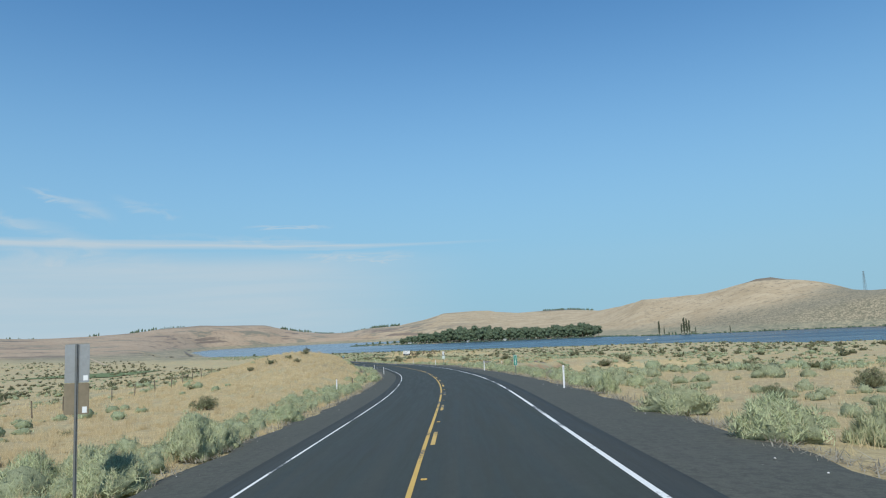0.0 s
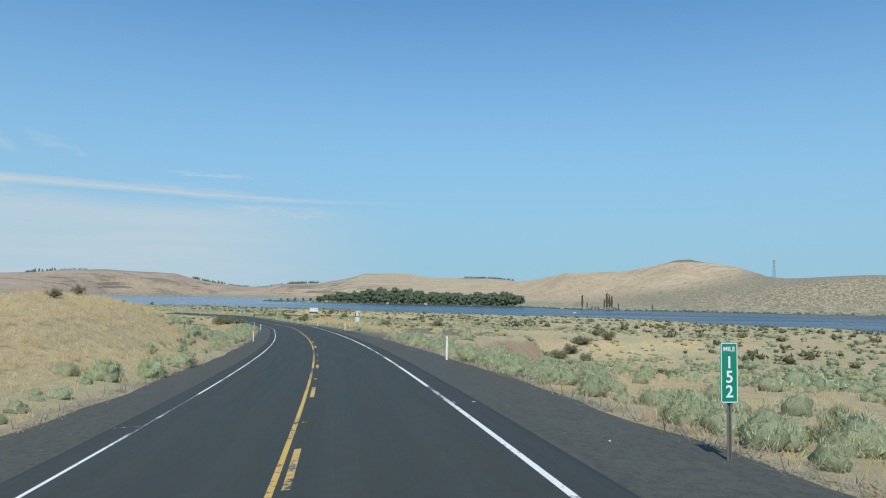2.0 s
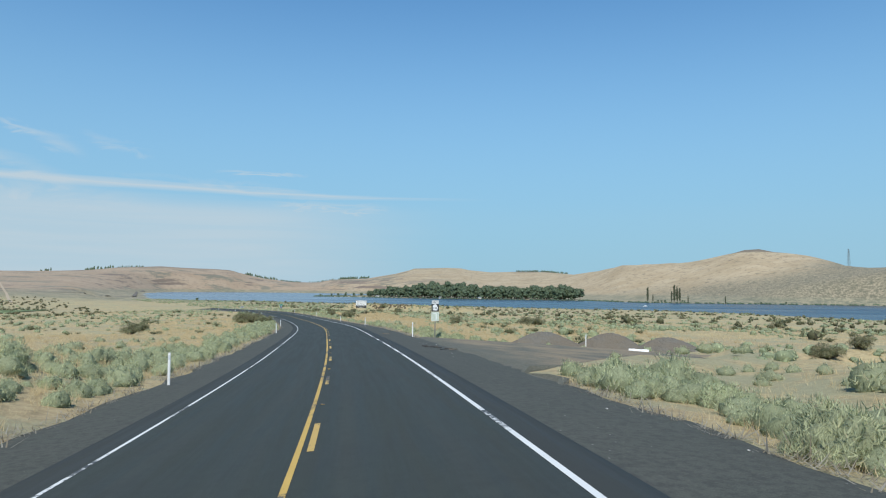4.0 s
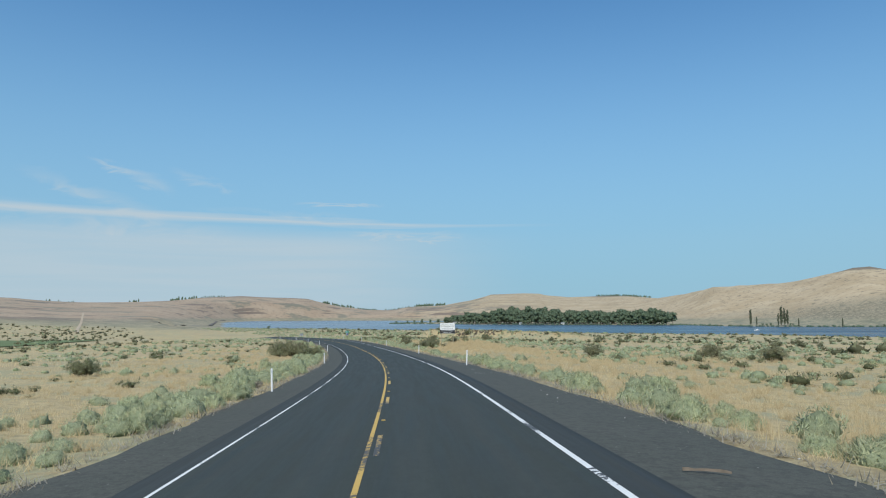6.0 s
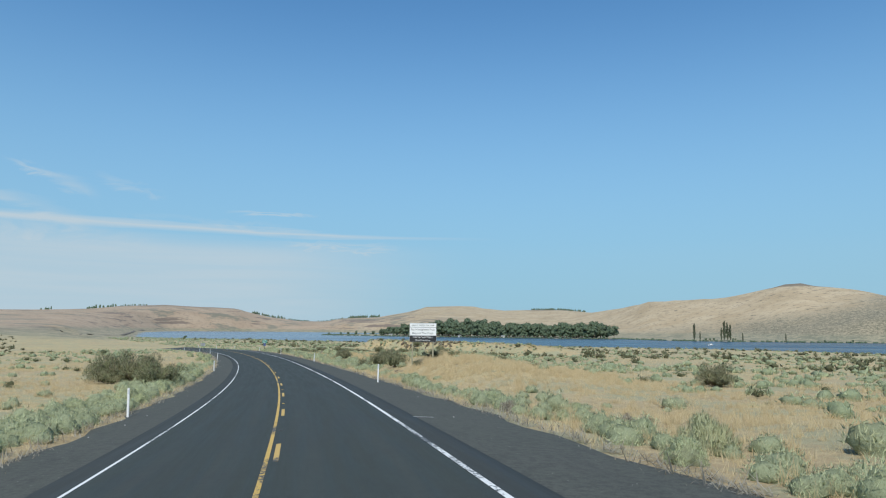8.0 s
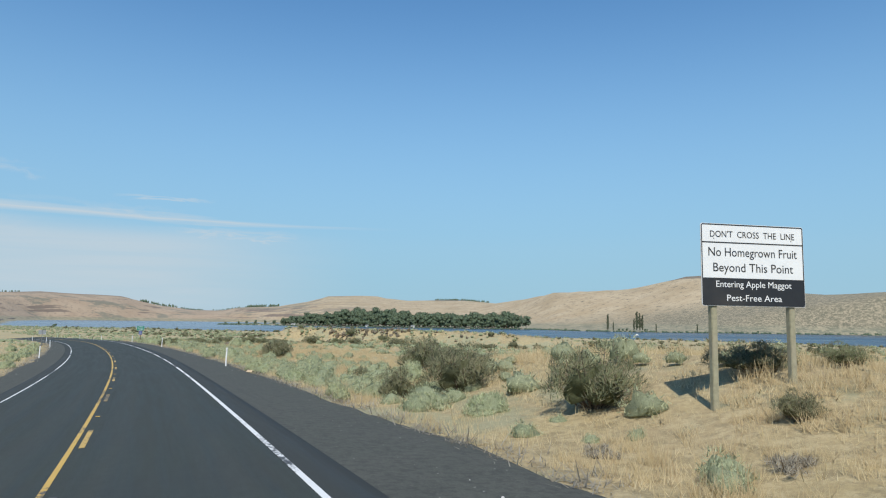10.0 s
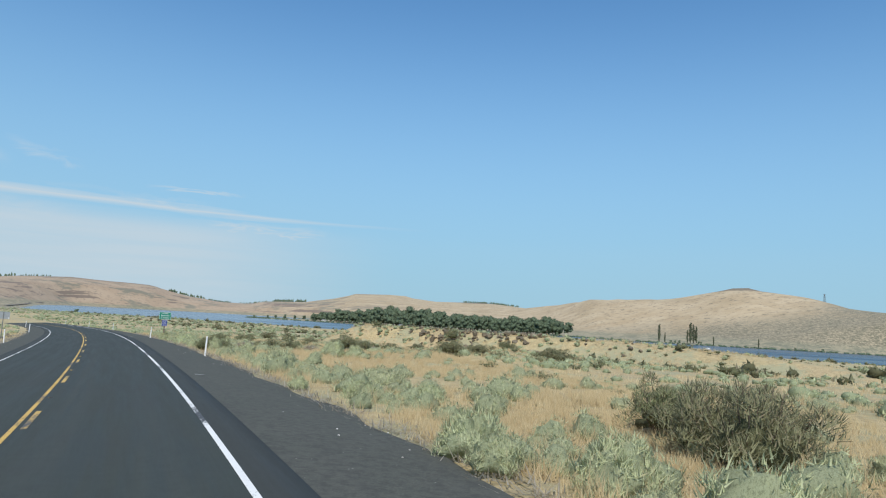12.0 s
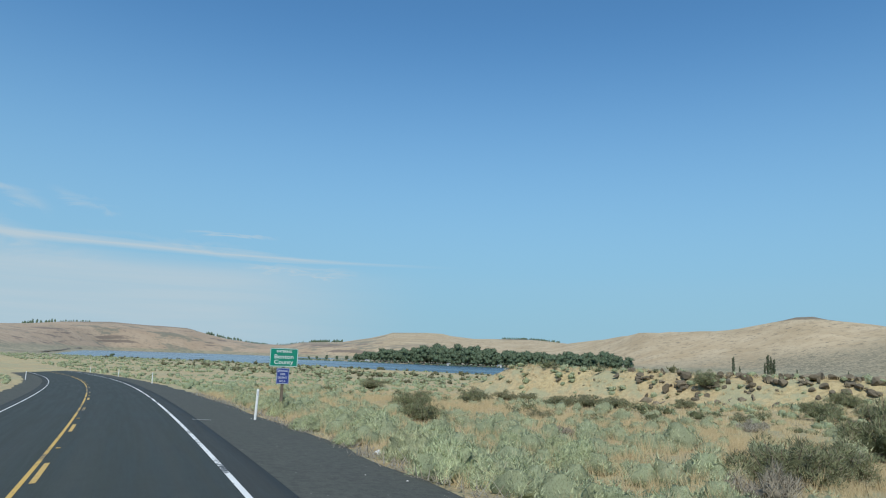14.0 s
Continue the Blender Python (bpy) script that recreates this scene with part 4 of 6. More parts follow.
def quarantine_board():
    root = tagged(new("roadside_board"), "large white and black notice board on two timber posts", "notice board")
    w, h, z = 2.6, 1.82, 2.91
    wood_post(root, -0.98, z + 0.1)
    wood_post(root, 0.98, z + 0.1)
    pn = part("panel", rounded_plate_bm(w, h, 0.05, 0.02, 0, z, 0.0), M_SIGNWHITE, root, "white plywood panel with black letters")
    low = part("lower_band", rounded_plate_bm(w - 0.03, 0.60, 0.04, 0.003, 0, z - h / 2 + 0.315, -0.003), M_SIGNBLACK, pn, "black band with white letters")
    part("border", ring_bm(w - 0.02, h - 0.02, 0.045, 0.022, 0, z, -0.0065), M_SIGNBLACK, pn)
    part("rule", box_bm(-w / 2 + 0.03, w / 2 - 0.03, -0.003, 0.0, z + 0.475, z + 0.503), M_SIGNBLACK, pn)
    text_part("DON'T  CROSS  THE  LINE", 0.20, M_SIGNBLACK, pn, 0, z + 0.68, -0.004, 2.14, thin=True)
    text_part("No Homegrown Fruit", 0.275, M_SIGNBLACK, pn, 0, z + 0.25, -0.004, 2.24, thin=True)
    text_part("Beyond This Point", 0.275, M_SIGNBLACK, pn, 0, z - 0.09, -0.004, 2.02, thin=True)
    text_part("Entering Apple Maggot", 0.20, M_SIGNWHITE, low, 0, z - 0.45, -0.0075, 1.90, thin=True)
    text_part("Pest-Free Area", 0.20, M_SIGNWHITE, low, 0, z - 0.73, -0.0075, 1.38, thin=True)
    bolts(pn, ((-0.98, z + 0.58), (0.98, z + 0.58), (-0.98, z - 0.3), (0.98, z - 0.3)), -0.002)
    return root


def county_sign():
    root = tagged(new("county_sign"), "green county line sign above small blue panel, timber post", "road sign")
    wood_post(root, 0.03, 2.95, 0.12, mat=M_FENCEWOOD)
    w, h, z = 1.32, 0.86, 2.72
    pn = part("panel", rounded_plate_bm(w, h, 0.06, 0.006, 0, z, 0.0), M_SIGNGREEN, root, "green reflective panel with white letters")
    part("border", ring_bm(w - 0.03, h - 0.03, 0.05, 0.02, 0, z, -0.003), M_SIGNWHITE, pn)
    text_part("ENTERING", 0.15, M_SIGNWHITE, pn, 0, z + 0.28, -0.004, 0.70)
    text_part("Benton", 0.27, M_SIGNWHITE, pn, 0, z + 0.04, -0.004, 0.88, thin=True)
    text_part("County", 0.27, M_SIGNWHITE, pn, 0, z - 0.24, -0.004, 0.88, thin=True)
    b = part("blue_panel", rounded_plate_bm(0.60, 0.74, 0.04, 0.006, 0, 1.87, 0.0), M_SIGNBLUE, root, "dark blue panel with small white letters")
    part("border", ring_bm(0.57, 0.71, 0.035, 0.012, 0, 1.87, -0.003), M_SIGNWHITE, b)
    for k, words in enumerate(("ENTERING", "FIRE", "DISTRICT")):
        text_part(words, 0.125, M_SIGNWHITE, b, 0, 2.10 - 0.155 * k, -0.004, (0.45, 0.22, 0.45)[k], thin=True)
    text_part("NO 6", 0.125, M_SIGNWHITE, b, 0, 1.635, -0.004, 0.26, thin=True)
    return root


def back_sign(w, upper, lower, top, brown=True):
    """A sign that faces the oncoming lane: its bare back is seen."""
    root = tagged(new("road_sign_back"), "bare grey aluminium sign back on dark steel post", "road sign")
    z1 = top - upper
    up = part("upper_panel", rounded_plate_bm(w, upper, 0.03, 0.004, 0, top - upper / 2, 0.0), M_ALU, root, "dull grey aluminium back")
    part("sticker", box_bm(-w / 2 + 0.03, -w / 2 + 0.13, 0.004, 0.006, z1 + 0.04, z1 + 0.15), M_SIGNWHITE, up, "small white sticker")
    if lower:
        lo = part("lower_panel", rounded_plate_bm(w, lower, 0.03, 0.012, 0, z1 - 0.01 - lower / 2, 0.0), M_PLYBACK if brown else M_ALU, root, "brown-grey wooden back")
        part("sticker", box_bm(-w / 2 + 0.04, -w / 2 + 0.14, 0.012, 0.014, z1 - lower + 0.02, z1 - lower + 0.15), M_SIGNWHITE, lo, "small white sticker")
    u_post(root, 0.0, top, 0.016)
    return root


def stand(ob, s, lat, turn=0.0, up=None, lean=0.0):
    p = ground_point(s, lat) if (lat > 8.2 or lat < -7.0) else on_road(s, lat, -0.03)
    if up is not None:
        p.z = float(np.interp(s, SE, EZ)) + up
    ob.matrix_basis = pose(p.x, p.y, p.z, 0, lean, heading(s) + turn)


stand(mile_sign(), 63.6, 7.04)
rsg = route_sign()
stand(rsg, 165.5, 9.05, -3)
rsg.location.z += 0.37
bd = quarantine_board()
stand(bd, 280.3, 13.5, -4)
bd.matrix_basis = pose(-11.83, 280.79, -7.14, 0, 0, heading(280) - 10)
stand(county_sign(), 413.1, 8.5)
stand(back_sign(0.54, 0.82, 0.66, 3.40), 15.2, -7.26, 180)
stand(back_sign(1.15, 0.75, 0.0, 2.9), 410.8, -7.7, 180)

# ---- lay-by with spoil heaps, rubber and litter ----
sx = np.arange(124.0, 167.6, 1.5)
lv, lu, k = [], [], 20
for s in sx:
    reach = max(float(pullout_edge(s)) + 0.9 * math.sin(s * 0.7) + 0.5 * math.sin(s * 1.9 + 1), 7.3)
    inner = 6.9
    for j in range(k):
        t = j / (k - 1)
        la = inner + (reach - inner) * t ** 1.3
        p = on_road(s, la)
        lu.append(la)
        z = on_road(s, la).z - 0.045 if la < 7.7 else land_at(p.x, p.y) + 0.16
        lv.append((p.x, p.y, z - 0.3 * (j == k - 1) - 0.12 * (s in (sx[0], sx[-1]))))
lf = [(i * k + j, i * k + j + 1, (i + 1) * k + j + 1, (i + 1) * k + j) for i in range(len(sx) - 1) for j in range(k - 1)]
lay = mesh_from("gravel_lay_by", lv, lf, M_PULLOUT, True)
lay_uv = lay.uv_layers.new(name="UVMap")
for lp in lay.loops:
    lay_uv.data[lp.index].uv = (lu[lp.vertex_index], 0)
tagged(new("gravel_lay_by", lay), "packed brown-grey gravel lay-by beside the highway", "lay-by", kind="structure")


def heap(s, lat, rx, ry, h, seed):
    rng = np.random.RandomState(seed)
    c = ground_point(s, lat)
    n, m = 40, 16
    ph = rng.uniform(0, 6.28, 6)
    v, f = [(0, 0, h)], []
    for j in range(1, m + 1):
        for i in range(n):
            a, t = 2 * math.pi * i / n, j / m
            r = t * (1 + 0.12 * math.sin(2 * a + ph[0]) + 0.08 * math.sin(5 * a + ph[1]))
            z = h * math.cos(t * math.pi / 2) ** 1.3 * (1 + 0.12 * math.sin(3 * a + ph[2]) * t) + 0.05 * rng.uniform(-1, 1) - 0.25 * (t > 0.99)
            v.append((rx * r * math.cos(a), ry * r * math.sin(a), z))
    f += [(0, 1 + i, 1 + (i + 1) % n) for i in range(n)]
    for j in range(m - 1):
        for i in range(n):
            a, b = 1 + j * n + i, 1 + j * n + (i + 1) % n
            f.append((a, a + n, b + n, b))
    ob = new("spoil_mound", mesh_from("spoil_mound", v, f, M_SPOIL))
    ob.matrix_basis = pose(c.x, c.y, c.z, 0, 0, heading(s))
    return tagged(ob, "low mound of dark stony spoil on gravel", "spoil mound", "spoil mounds at the lay-by")


heap(169.5, 20.0, 3.5, 2.2, 1.3, 1)
heap(168.0, 25.8, 3.5, 2.3, 1.55, 2)
heap(170.0, 32.4, 3.4, 2.2, 1.2, 3)


def scrap(name, s, lat, length, width, mat, label, cat, seed, up=0.0):
    """A torn, curled strip lying on the ground."""
    rng = np.random.RandomState(seed)
    c = ground_point(s, lat) if lat > 7.4 else on_road(s, lat)
    n = 9
    v, f = [], []
    for i in range(n):
        t = i / (n - 1) - 0.5
        y, z = 0.12 * length * math.sin(3 * t + seed), 0.3 * width + 0.02 + 0.03 * rng.uniform()
        w = width * (0.6 + 0.5 * rng.uniform())
        v += [(t * length, y - w / 2, 0.015), (t * length, y, z), (t * length, y + w / 2, 0.02)]
    for i in range(n - 1):
        for j in range(2):
            a = 3 * i + j
            f.append((a, a + 1, a + 4, a + 3))
    ob = new(name, mesh_from(name, v, f, mat))
    md = ob.modifiers.new("thick", "SOLIDIFY")
    md.thickness = 0.015
    ob.matrix_basis = pose(c.x, c.y, c.z + up, 0, 0, heading(s) + rng.uniform(-60, 60))
    return tagged(ob, label, cat)


scrap("tyre_scrap", 147.5, 6.0, 0.7, 0.05, M_RUBBER, "torn black tyre tread lying on the shoulder", "tyre scrap", 1, 0.0)
scrap("tyre_scrap", 145.6, 6.6, 0.8, 0.045, M_RUBBER, "torn black tyre tread lying on the shoulder", "tyre scrap", 2, 0.0)
for k, (s, lat, size) in enumerate(((148.3, 5.8, 0.35), (148.0, 6.3, 0.5), (147.2, 6.5, 0.3), (146.4, 6.9, 0.45), (146.0, 7.2, 0.35), (145.2, 6.9, 0.3))):
    scrap("tyre_scrap", s, lat, size, 0.07, M_RUBBER, "broken piece of black tyre tread on gravel", "tyre scrap", 20 + k)
scrap("sheet_scrap", 163.6, 26.6, 1.7, 0.7, M_LITTER, "crumpled white plastic sheet lying on gravel", "litter", 3, 0.08)
scrap("cardboard_scrap", 310.4, 7.4, 0.5, 0.3, mat_speckled("cardboard", (0.55, 0.42, 0.26), 0.3), "torn pale cardboard at the shoulder's edge", "litter", 4)
scrap("paper_scrap", 319.0, 22.3, 0.35, 0.25, M_LITTER, "small white paper scrap in dry grass", "litter", 5, 0.1)
scrap("paper_scrap", 398.5, 8.1, 0.4, 0.2, M_LITTER, "small white paper scrap at the shoulder's edge", "litter", 6)
scrap("fallen_stick", 170.2, 5.3, 0.7, 0.02, M_FENCEWOOD, "thin dry stick lying on the shoulder", "stick", 8)

# loose pale stones along the shoulders
rs = np.random.RandomState(5)
stone_meshes = []
for k in range(3):
    bm = bmesh.new()
    bmesh.ops.create_icosphere(bm, subdivisions=1, radius=1.0)
    for v in bm.verts:
        v.co = v.co * rs.uniform(0.75, 1.2)
        v.co.z *= 0.6
    me = bpy.data.meshes.new("loose_stone")
    bm.to_mesh(me)
    bm.free()
    me.materials.append(M_STONE)
    stone_meshes.append(me)
for k in range(150):
    s = rs.uniform(0, 420)
    lat = rs.uniform(5.6, 8.2) if rs.uniform() < 0.75 else -rs.uniform(5.4, 6.8)
    r = rs.uniform(0.012, 0.032) * (1.5 if rs.uniform() < 0.08 else 1)
    p = on_road(s, lat) if lat < 7.4 else ground_point(s, lat)
    ob = new("loose_stone", stone_meshes[k % 3])
    ob.matrix_basis = pose(p.x, p.y, p.z + r * 0.2, 0, 0, rs.uniform(0, 360)) @ Matrix.Diagonal((r, r, r, 1))
    tagged(ob, "small pale stone lying on the shoulder", "stone", "loose stones on the shoulder")


# ---- plants ----
def tuft_cloud(rng, n, lobes, leaf, up=0.5, thin=0.35, sunk=0.55):
    """Small pointed leaf clumps over the skins of several round lobes: arrays of points and triangles."""
    cs = np.array([l[:3] for l in lobes])
    rad = np.array([l[3:6] for l in lobes])
    wts = rad[:, 0] * rad[:, 2]
    wts[0] *= 0.35
    pick = rng.choice(len(lobes), n, p=wts / wts.sum())
    d = rng.normal(size=(n, 3))
    d[:, 2] = np.where(d[:, 2] < -0.35, np.abs(d[:, 2]), d[:, 2])
    d /= np.linalg.norm(d, axis=1)[:, None]
    depth = rng.uniform(0.72, 1.0, n)[:, None]
    c = cs[pick] + d * rad[pick] * depth
    c[:, 2] = np.maximum(c[:, 2], 0.02)
    grow = d * (1 - up) + np.array([0, 0, up])
    grow += rng.normal(size=(n, 3)) * 0.3
    grow /= np.linalg.norm(grow, axis=1)[:, None]
    side = np.cross(grow, d + rng.normal(size=(n, 3)) * 0.45)
    side /= np.linalg.norm(side, axis=1)[:, None] + 1e-9
    L = leaf * rng.uniform(0.6, 1.4, n)[:, None]
    W = L * thin
    c = c - grow * L * sunk
    v = np.stack([c - side * W * 0.5, c + side * W * 0.5, c + grow * L], 1).reshape(-1, 3)
    t = np.arange(3 * n).reshape(-1, 3)
    soft = d * 0.8 + np.array([0, 0, 0.35]) + rng.normal(size=(n, 3)) * 0.08
    soft /= np.linalg.norm(soft, axis=1)[:, None]
    soft = np.repeat(soft, 3, 0)
    return v, face_out(v, t, soft), soft


def face_out(v, t, nrm):
    """Turn each triangle so that its front agrees with the shading normal."""
    g = np.cross(v[t[:, 1]] - v[t[:, 0]], v[t[:, 2]] - v[t[:, 0]])
    back = (g * nrm[t[:, 0]]).sum(1) < 0
    return np.where(back[:, None], t[:, ::-1], t)


def leaf_mesh(name, v, t, nrm, mat):
    """Foliage whose shading follows the clump, not each leaf's plane."""
    me = mesh_arrays(name, v, t, mat, True)
    me.normals_split_custom_set_from_vertices(nrm.tolist())
    return me


def ball(subdivisions):
    """Points and triangles of a round body."""
    bm = bmesh.new()
    bmesh.ops.create_icosphere(bm, subdivisions=subdivisions, radius=1.0)
    v, t = np.array([p.co for p in bm.verts]), np.array([[q.index for q in f.verts] for f in bm.faces])
    bm.free()
    return v, t


BALL = ball(1)


def body_of(rng, lobes, shrink, shape, rough=0.07):
    """The dense inner body of a crown: a lumpy ball in each lobe, with normals that follow the lobe."""
    bv, bt = shape
    vs, ts, ns = [], [], []
    for k, (x, y, z, a, b, c) in enumerate(lobes):
        q = bv * np.array([a, b, c]) * shrink * (1 + rng.uniform(-rough, rough, (len(bv), 1))) + np.array([x, y, z])
        q[:, 2] = np.maximum(q[:, 2], -0.04)
        vs.append(q)
        ts.append(bt + k * len(bv))
        nr = bv * 0.85 + np.array([0, 0, 0.25]) + rng.normal(size=bv.shape) * 0.12
        ns.append(nr / np.linalg.norm(nr, axis=1)[:, None])
    return np.concatenate(vs), np.concatenate(ts), np.concatenate(ns)


def hull_of(rng, lobes, shrink, n, rings, rough):
    """One closed lumpy skin round all the lobes of a bush: points, triangles, normals."""
    lb = np.array(lobes, dtype=float)
    top = (lb[:, 2] + lb[:, 5]).max()
    o = np.array([lb[:, 0].mean(), lb[:, 1].mean(), 0.22 * top])
    dirs = []
    for j in range(rings + 1):
        e = radians(-24 + 114 * j / rings)
        for i in range(n if j < rings else 1):
            a = 2 * math.pi * (i + 0.5 * (j % 2)) / n
            dirs.append((math.cos(e) * math.cos(a), math.cos(e) * math.sin(a), math.sin(e)))
    d = np.array(dirs)
    q, m = d[:, None] / lb[None, :, 3:6], (o - lb[:, :3])[None] / lb[None, :, 3:6]
    aa, bb, cc = (q * q).sum(2), (q * m).sum(2), (m * m).sum(2) - 1
    disc = bb * bb - aa * cc
    r = np.where(disc > 0, (-bb + np.sqrt(np.maximum(disc, 0))) / aa, 0.0).max(1)
    r = np.maximum(r, 0.25 * top)
    wob = sum(np.sin(d @ rng.normal(size=3) * f + rng.uniform(0, 6.28)) for f in (6, 8, 11, 15, 20, 26)) / 3.0
    v = o + d * (r * shrink * (1 + rough * wob))[:, None]
    v[:, 2] = np.maximum(v[:, 2], -0.05 * top)
    t = []
    for j in range(rings - 1):
        for i in range(n):
            a, b = j * n + i, j * n + (i + 1) % n
            t += [(a, b, b + n), (a, b + n, a + n)]
    t += [((rings - 1) * n + i, (rings - 1) * n + (i + 1) % n, rings * n) for i in range(n)]
    t = np.array(t)
    g = np.cross(v[t[:, 1]] - v[t[:, 0]], v[t[:, 2]] - v[t[:, 0]])
    nr = np.zeros_like(v)
    for k in range(3):
        np.add.at(nr, t[:, k], g)
    nr += 1e-6 * d
    return v, t, nr / np.linalg.norm(nr, axis=1)[:, None]


def dome_lobes(rng, w, h, count, fat=0.14):
    """Cauliflower heads shared out over a low dome, as sagebrush grows."""
    out = [(0.0, 0.0, h * 0.24, w * 0.36, w * 0.36, h * 0.42)]
    skew = rng.uniform(0, 6.28)
    for k in range(count):
        z = 1 - 0.96 * (k + 0.5) / count
        r, a = math.sqrt(1 - z * z), 2.4 * k + rng.uniform(-0.5, 0.5)
        lr = w * fat * rng.uniform(0.75, 1.3)
        kk = rng.uniform(0.8, 1.12) * (1 + 0.14 * math.cos(a - skew))
        out.append((r * math.cos(a) * (w / 2 - lr * 0.8) * kk, r * math.sin(a) * (w / 2 - lr * 0.8) * kk, max(z * (h - lr) * kk, lr * 0.45), lr, lr * rng.uniform(0.8, 1.2), lr * rng.uniform(0.9, 1.3)))
    return out


def ragged_lobes(rng, w, h, count):
    """Uneven heads on leaning branches, with gaps between, as bitterbrush grows."""
    out = [(0.0, 0.0, h * 0.3, w * 0.27, w * 0.27, h * 0.34)]
    for k in range(count):
        a, r = rng.uniform(0, 6.28), w * 0.5 * math.sqrt(rng.uniform(0, 1)) * 0.9
        top = 1 - 0.45 * (r / (w * 0.5)) ** 2
        lr = w * rng.uniform(0.09, 0.17)
        out.append((r * math.cos(a), r * math.sin(a), max(h * rng.uniform(0.2, 0.9) * top, lr), lr, lr * rng.uniform(0.8, 1.2), lr * rng.uniform(0.9, 1.6)))
    return out


def stems_mesh(lobes, mat):
    """Woody branches from the root to the heads."""
    vs, ts = [], []
    for x, y, z, a, b, c in lobes[1:]:
        p0, p1, p2 = np.array([x * 0.05, y * 0.05, -0.05]), np.array([x * 0.45, y * 0.45, z * 0.35]), np.array([x, y, z + c * 0.9])
        o = len(vs)
        for p, r in ((p0, 0.03), (p1, 0.02), (p2, 0.006)):
            for i in range(3):
                vs.append(p + r * np.array([math.cos(2.094 * i), math.sin(2.094 * i), 0]))
        for j in range(2):
            for i in range(3):
                k, m = o + 3 * j + i, o + 3 * j + (i + 1) % 3
                ts += [(k, m, m + 3), (k, m + 3, k + 3)]
    return mesh_arrays("woody_frame", np.array(vs), np.array(ts), mat, True)


def bush_meshes(shape, count, w, h, lobes, n, leaf, mat, heart, up=0.55, thin=0.3, seed=1, body=0.9, stems=False):
    """Leaf, body and branch meshes for some bushes that differ."""
    out = []
    for k in range(count):
        rng = np.random.RandomState(seed * 100 + k)
        lb = shape(rng, w, h, lobes)
        v, t, nrm = tuft_cloud(rng, n, lb, leaf, up, thin)
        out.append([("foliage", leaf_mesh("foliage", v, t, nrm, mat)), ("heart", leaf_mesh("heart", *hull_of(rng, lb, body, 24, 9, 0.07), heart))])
        if stems:
            out[-1].append(("woody_frame", stems_mesh(lb, M_BARK)))
    return out


# inner bodies: leaf and twig colours darkened, interior shade put into the colour
M_DEADSHADE = mat_speckled("dead_inner_shade", (0.22, 0.195, 0.15), 0.5, 18.0, 1.0)
M_BUSHSHADE = mat_leaf("bush_inner_shade", (0.43, 0.485, 0.30), (0.50, 0.55, 0.35), (0.43, 0.41, 0.27), 0.0, 0.5, 0.5)
M_BRUSHSHADE = mat_leaf("brush_inner_shade", (0.15, 0.165, 0.085), (0.20, 0.215, 0.12), (0.2, 0.17, 0.11), 0.0, 0.4, 0.5)
SAGE = bush_meshes(dome_lobes, 8, 1.5, 0.95, 26, 3300, 0.125, M_SAGE, M_BUSHSHADE, 0.5, 0.115, 1, 0.79)
RABBIT = bush_meshes(dome_lobes, 3, 1.3, 0.85, 18, 3000, 0.17, M_RABBIT, M_BUSHSHADE, 0.68, 0.085, 2, 0.74)
DARK = bush_meshes(ragged_lobes, 6, 2.4, 1.9, 46, 5600, 0.165, M_DARKBRUSH, M_BRUSHSHADE, 0.45, 0.12, 3, 0.54, True)
DEADB = bush_meshes(ragged_lobes, 2, 1.2, 0.7, 16, 1500, 0.2, M_DEAD, M_DEADSHADE, 0.5, 0.06, 4, 0.5, True)
KINDS = {
    "sage": (SAGE, "sagebrush", "grey-green rounded sagebrush on dry ground", "sagebrush along the road"),
    "rabbit": (RABBIT, "green_brush", "bright green feathery brush in dry grass", "green brush along the road"),
    "dark": (DARK, "dark_brush", "tall dark olive brush in dry grass", "dark brush on the plain"),
    "dead": (DEADB, "dead_brush", "pale grey dead brush at the shoulder's edge", "dead brush along the road"),
}
SPOTS = []      # what is taken: x, y, radius


def plant(kind, s, lat, size, tall=1.0, turn=None, sink=0.06, at=None):
    meshes, name, label, group = KINDS[kind]
    chosen = meshes[rs.randint(len(meshes))]
    p = Vector((at[0], at[1], land_at(*at))) if at else ground_point(s, lat) if (lat > 8.2 or lat < -6.9) else on_road(s, lat)
    root = new(name)
    for nm, me in chosen:
        ob = new(nm, me)
        ob.parent = root
    root.matrix_basis = pose(p.x, p.y, p.z - sink * size, 0, 0, rs.uniform(0, 360) if turn is None else turn) @ Matrix.Diagonal((size, size, size * tall, 1))
    big = size > (1.35 if kind != "dark" else 1.15)
    tagged(root, ("large " if big else "") + label, "shrub", group)
    SPOTS.append((p.x, p.y, size * (0.75 if kind != "dark" else 1.2)))
    return root


# the shrubs that stand out: along, across, width, height
for s, lat, w, h in ((33.3, 15.6, 1.18, 0.68), (35.9, 21.6, 1.5, 1.13), (48.3, -16, 1.71, 1.07), (96, 19.4, 2.97, 0.93), (274.4, -9.1, 4.27, 2.3), (282.4, -14, 4.6, 2.3), (283.1, 11.9, 2.5, 1.66), (290.6, 11.6, 2.6, 1.7), (292.1, 10, 1.65, 1.34), (293.4, 12.6, 1.9, 1.5), (300.9, 14.6, 2.9, 1.98), (302, 11.6, 1.01, 0.77), (322.9, 29.5, 4.6, 1.88), (326.4, 26.5, 4.58, 1.83), (334.4, 13.9, 3.16, 2.05), (335.7, 14.1, 2.68, 1.57), (338, 14.8, 2.51, 1.55), (380.6, 8.3, 1.1, 1.0), (388.5, 33.8, 2.97, 1.74), (381.6, 9.4, 2.5, 1.35)):
    plant("dark", s, lat, w / 2.4, h / (0.78 * w))
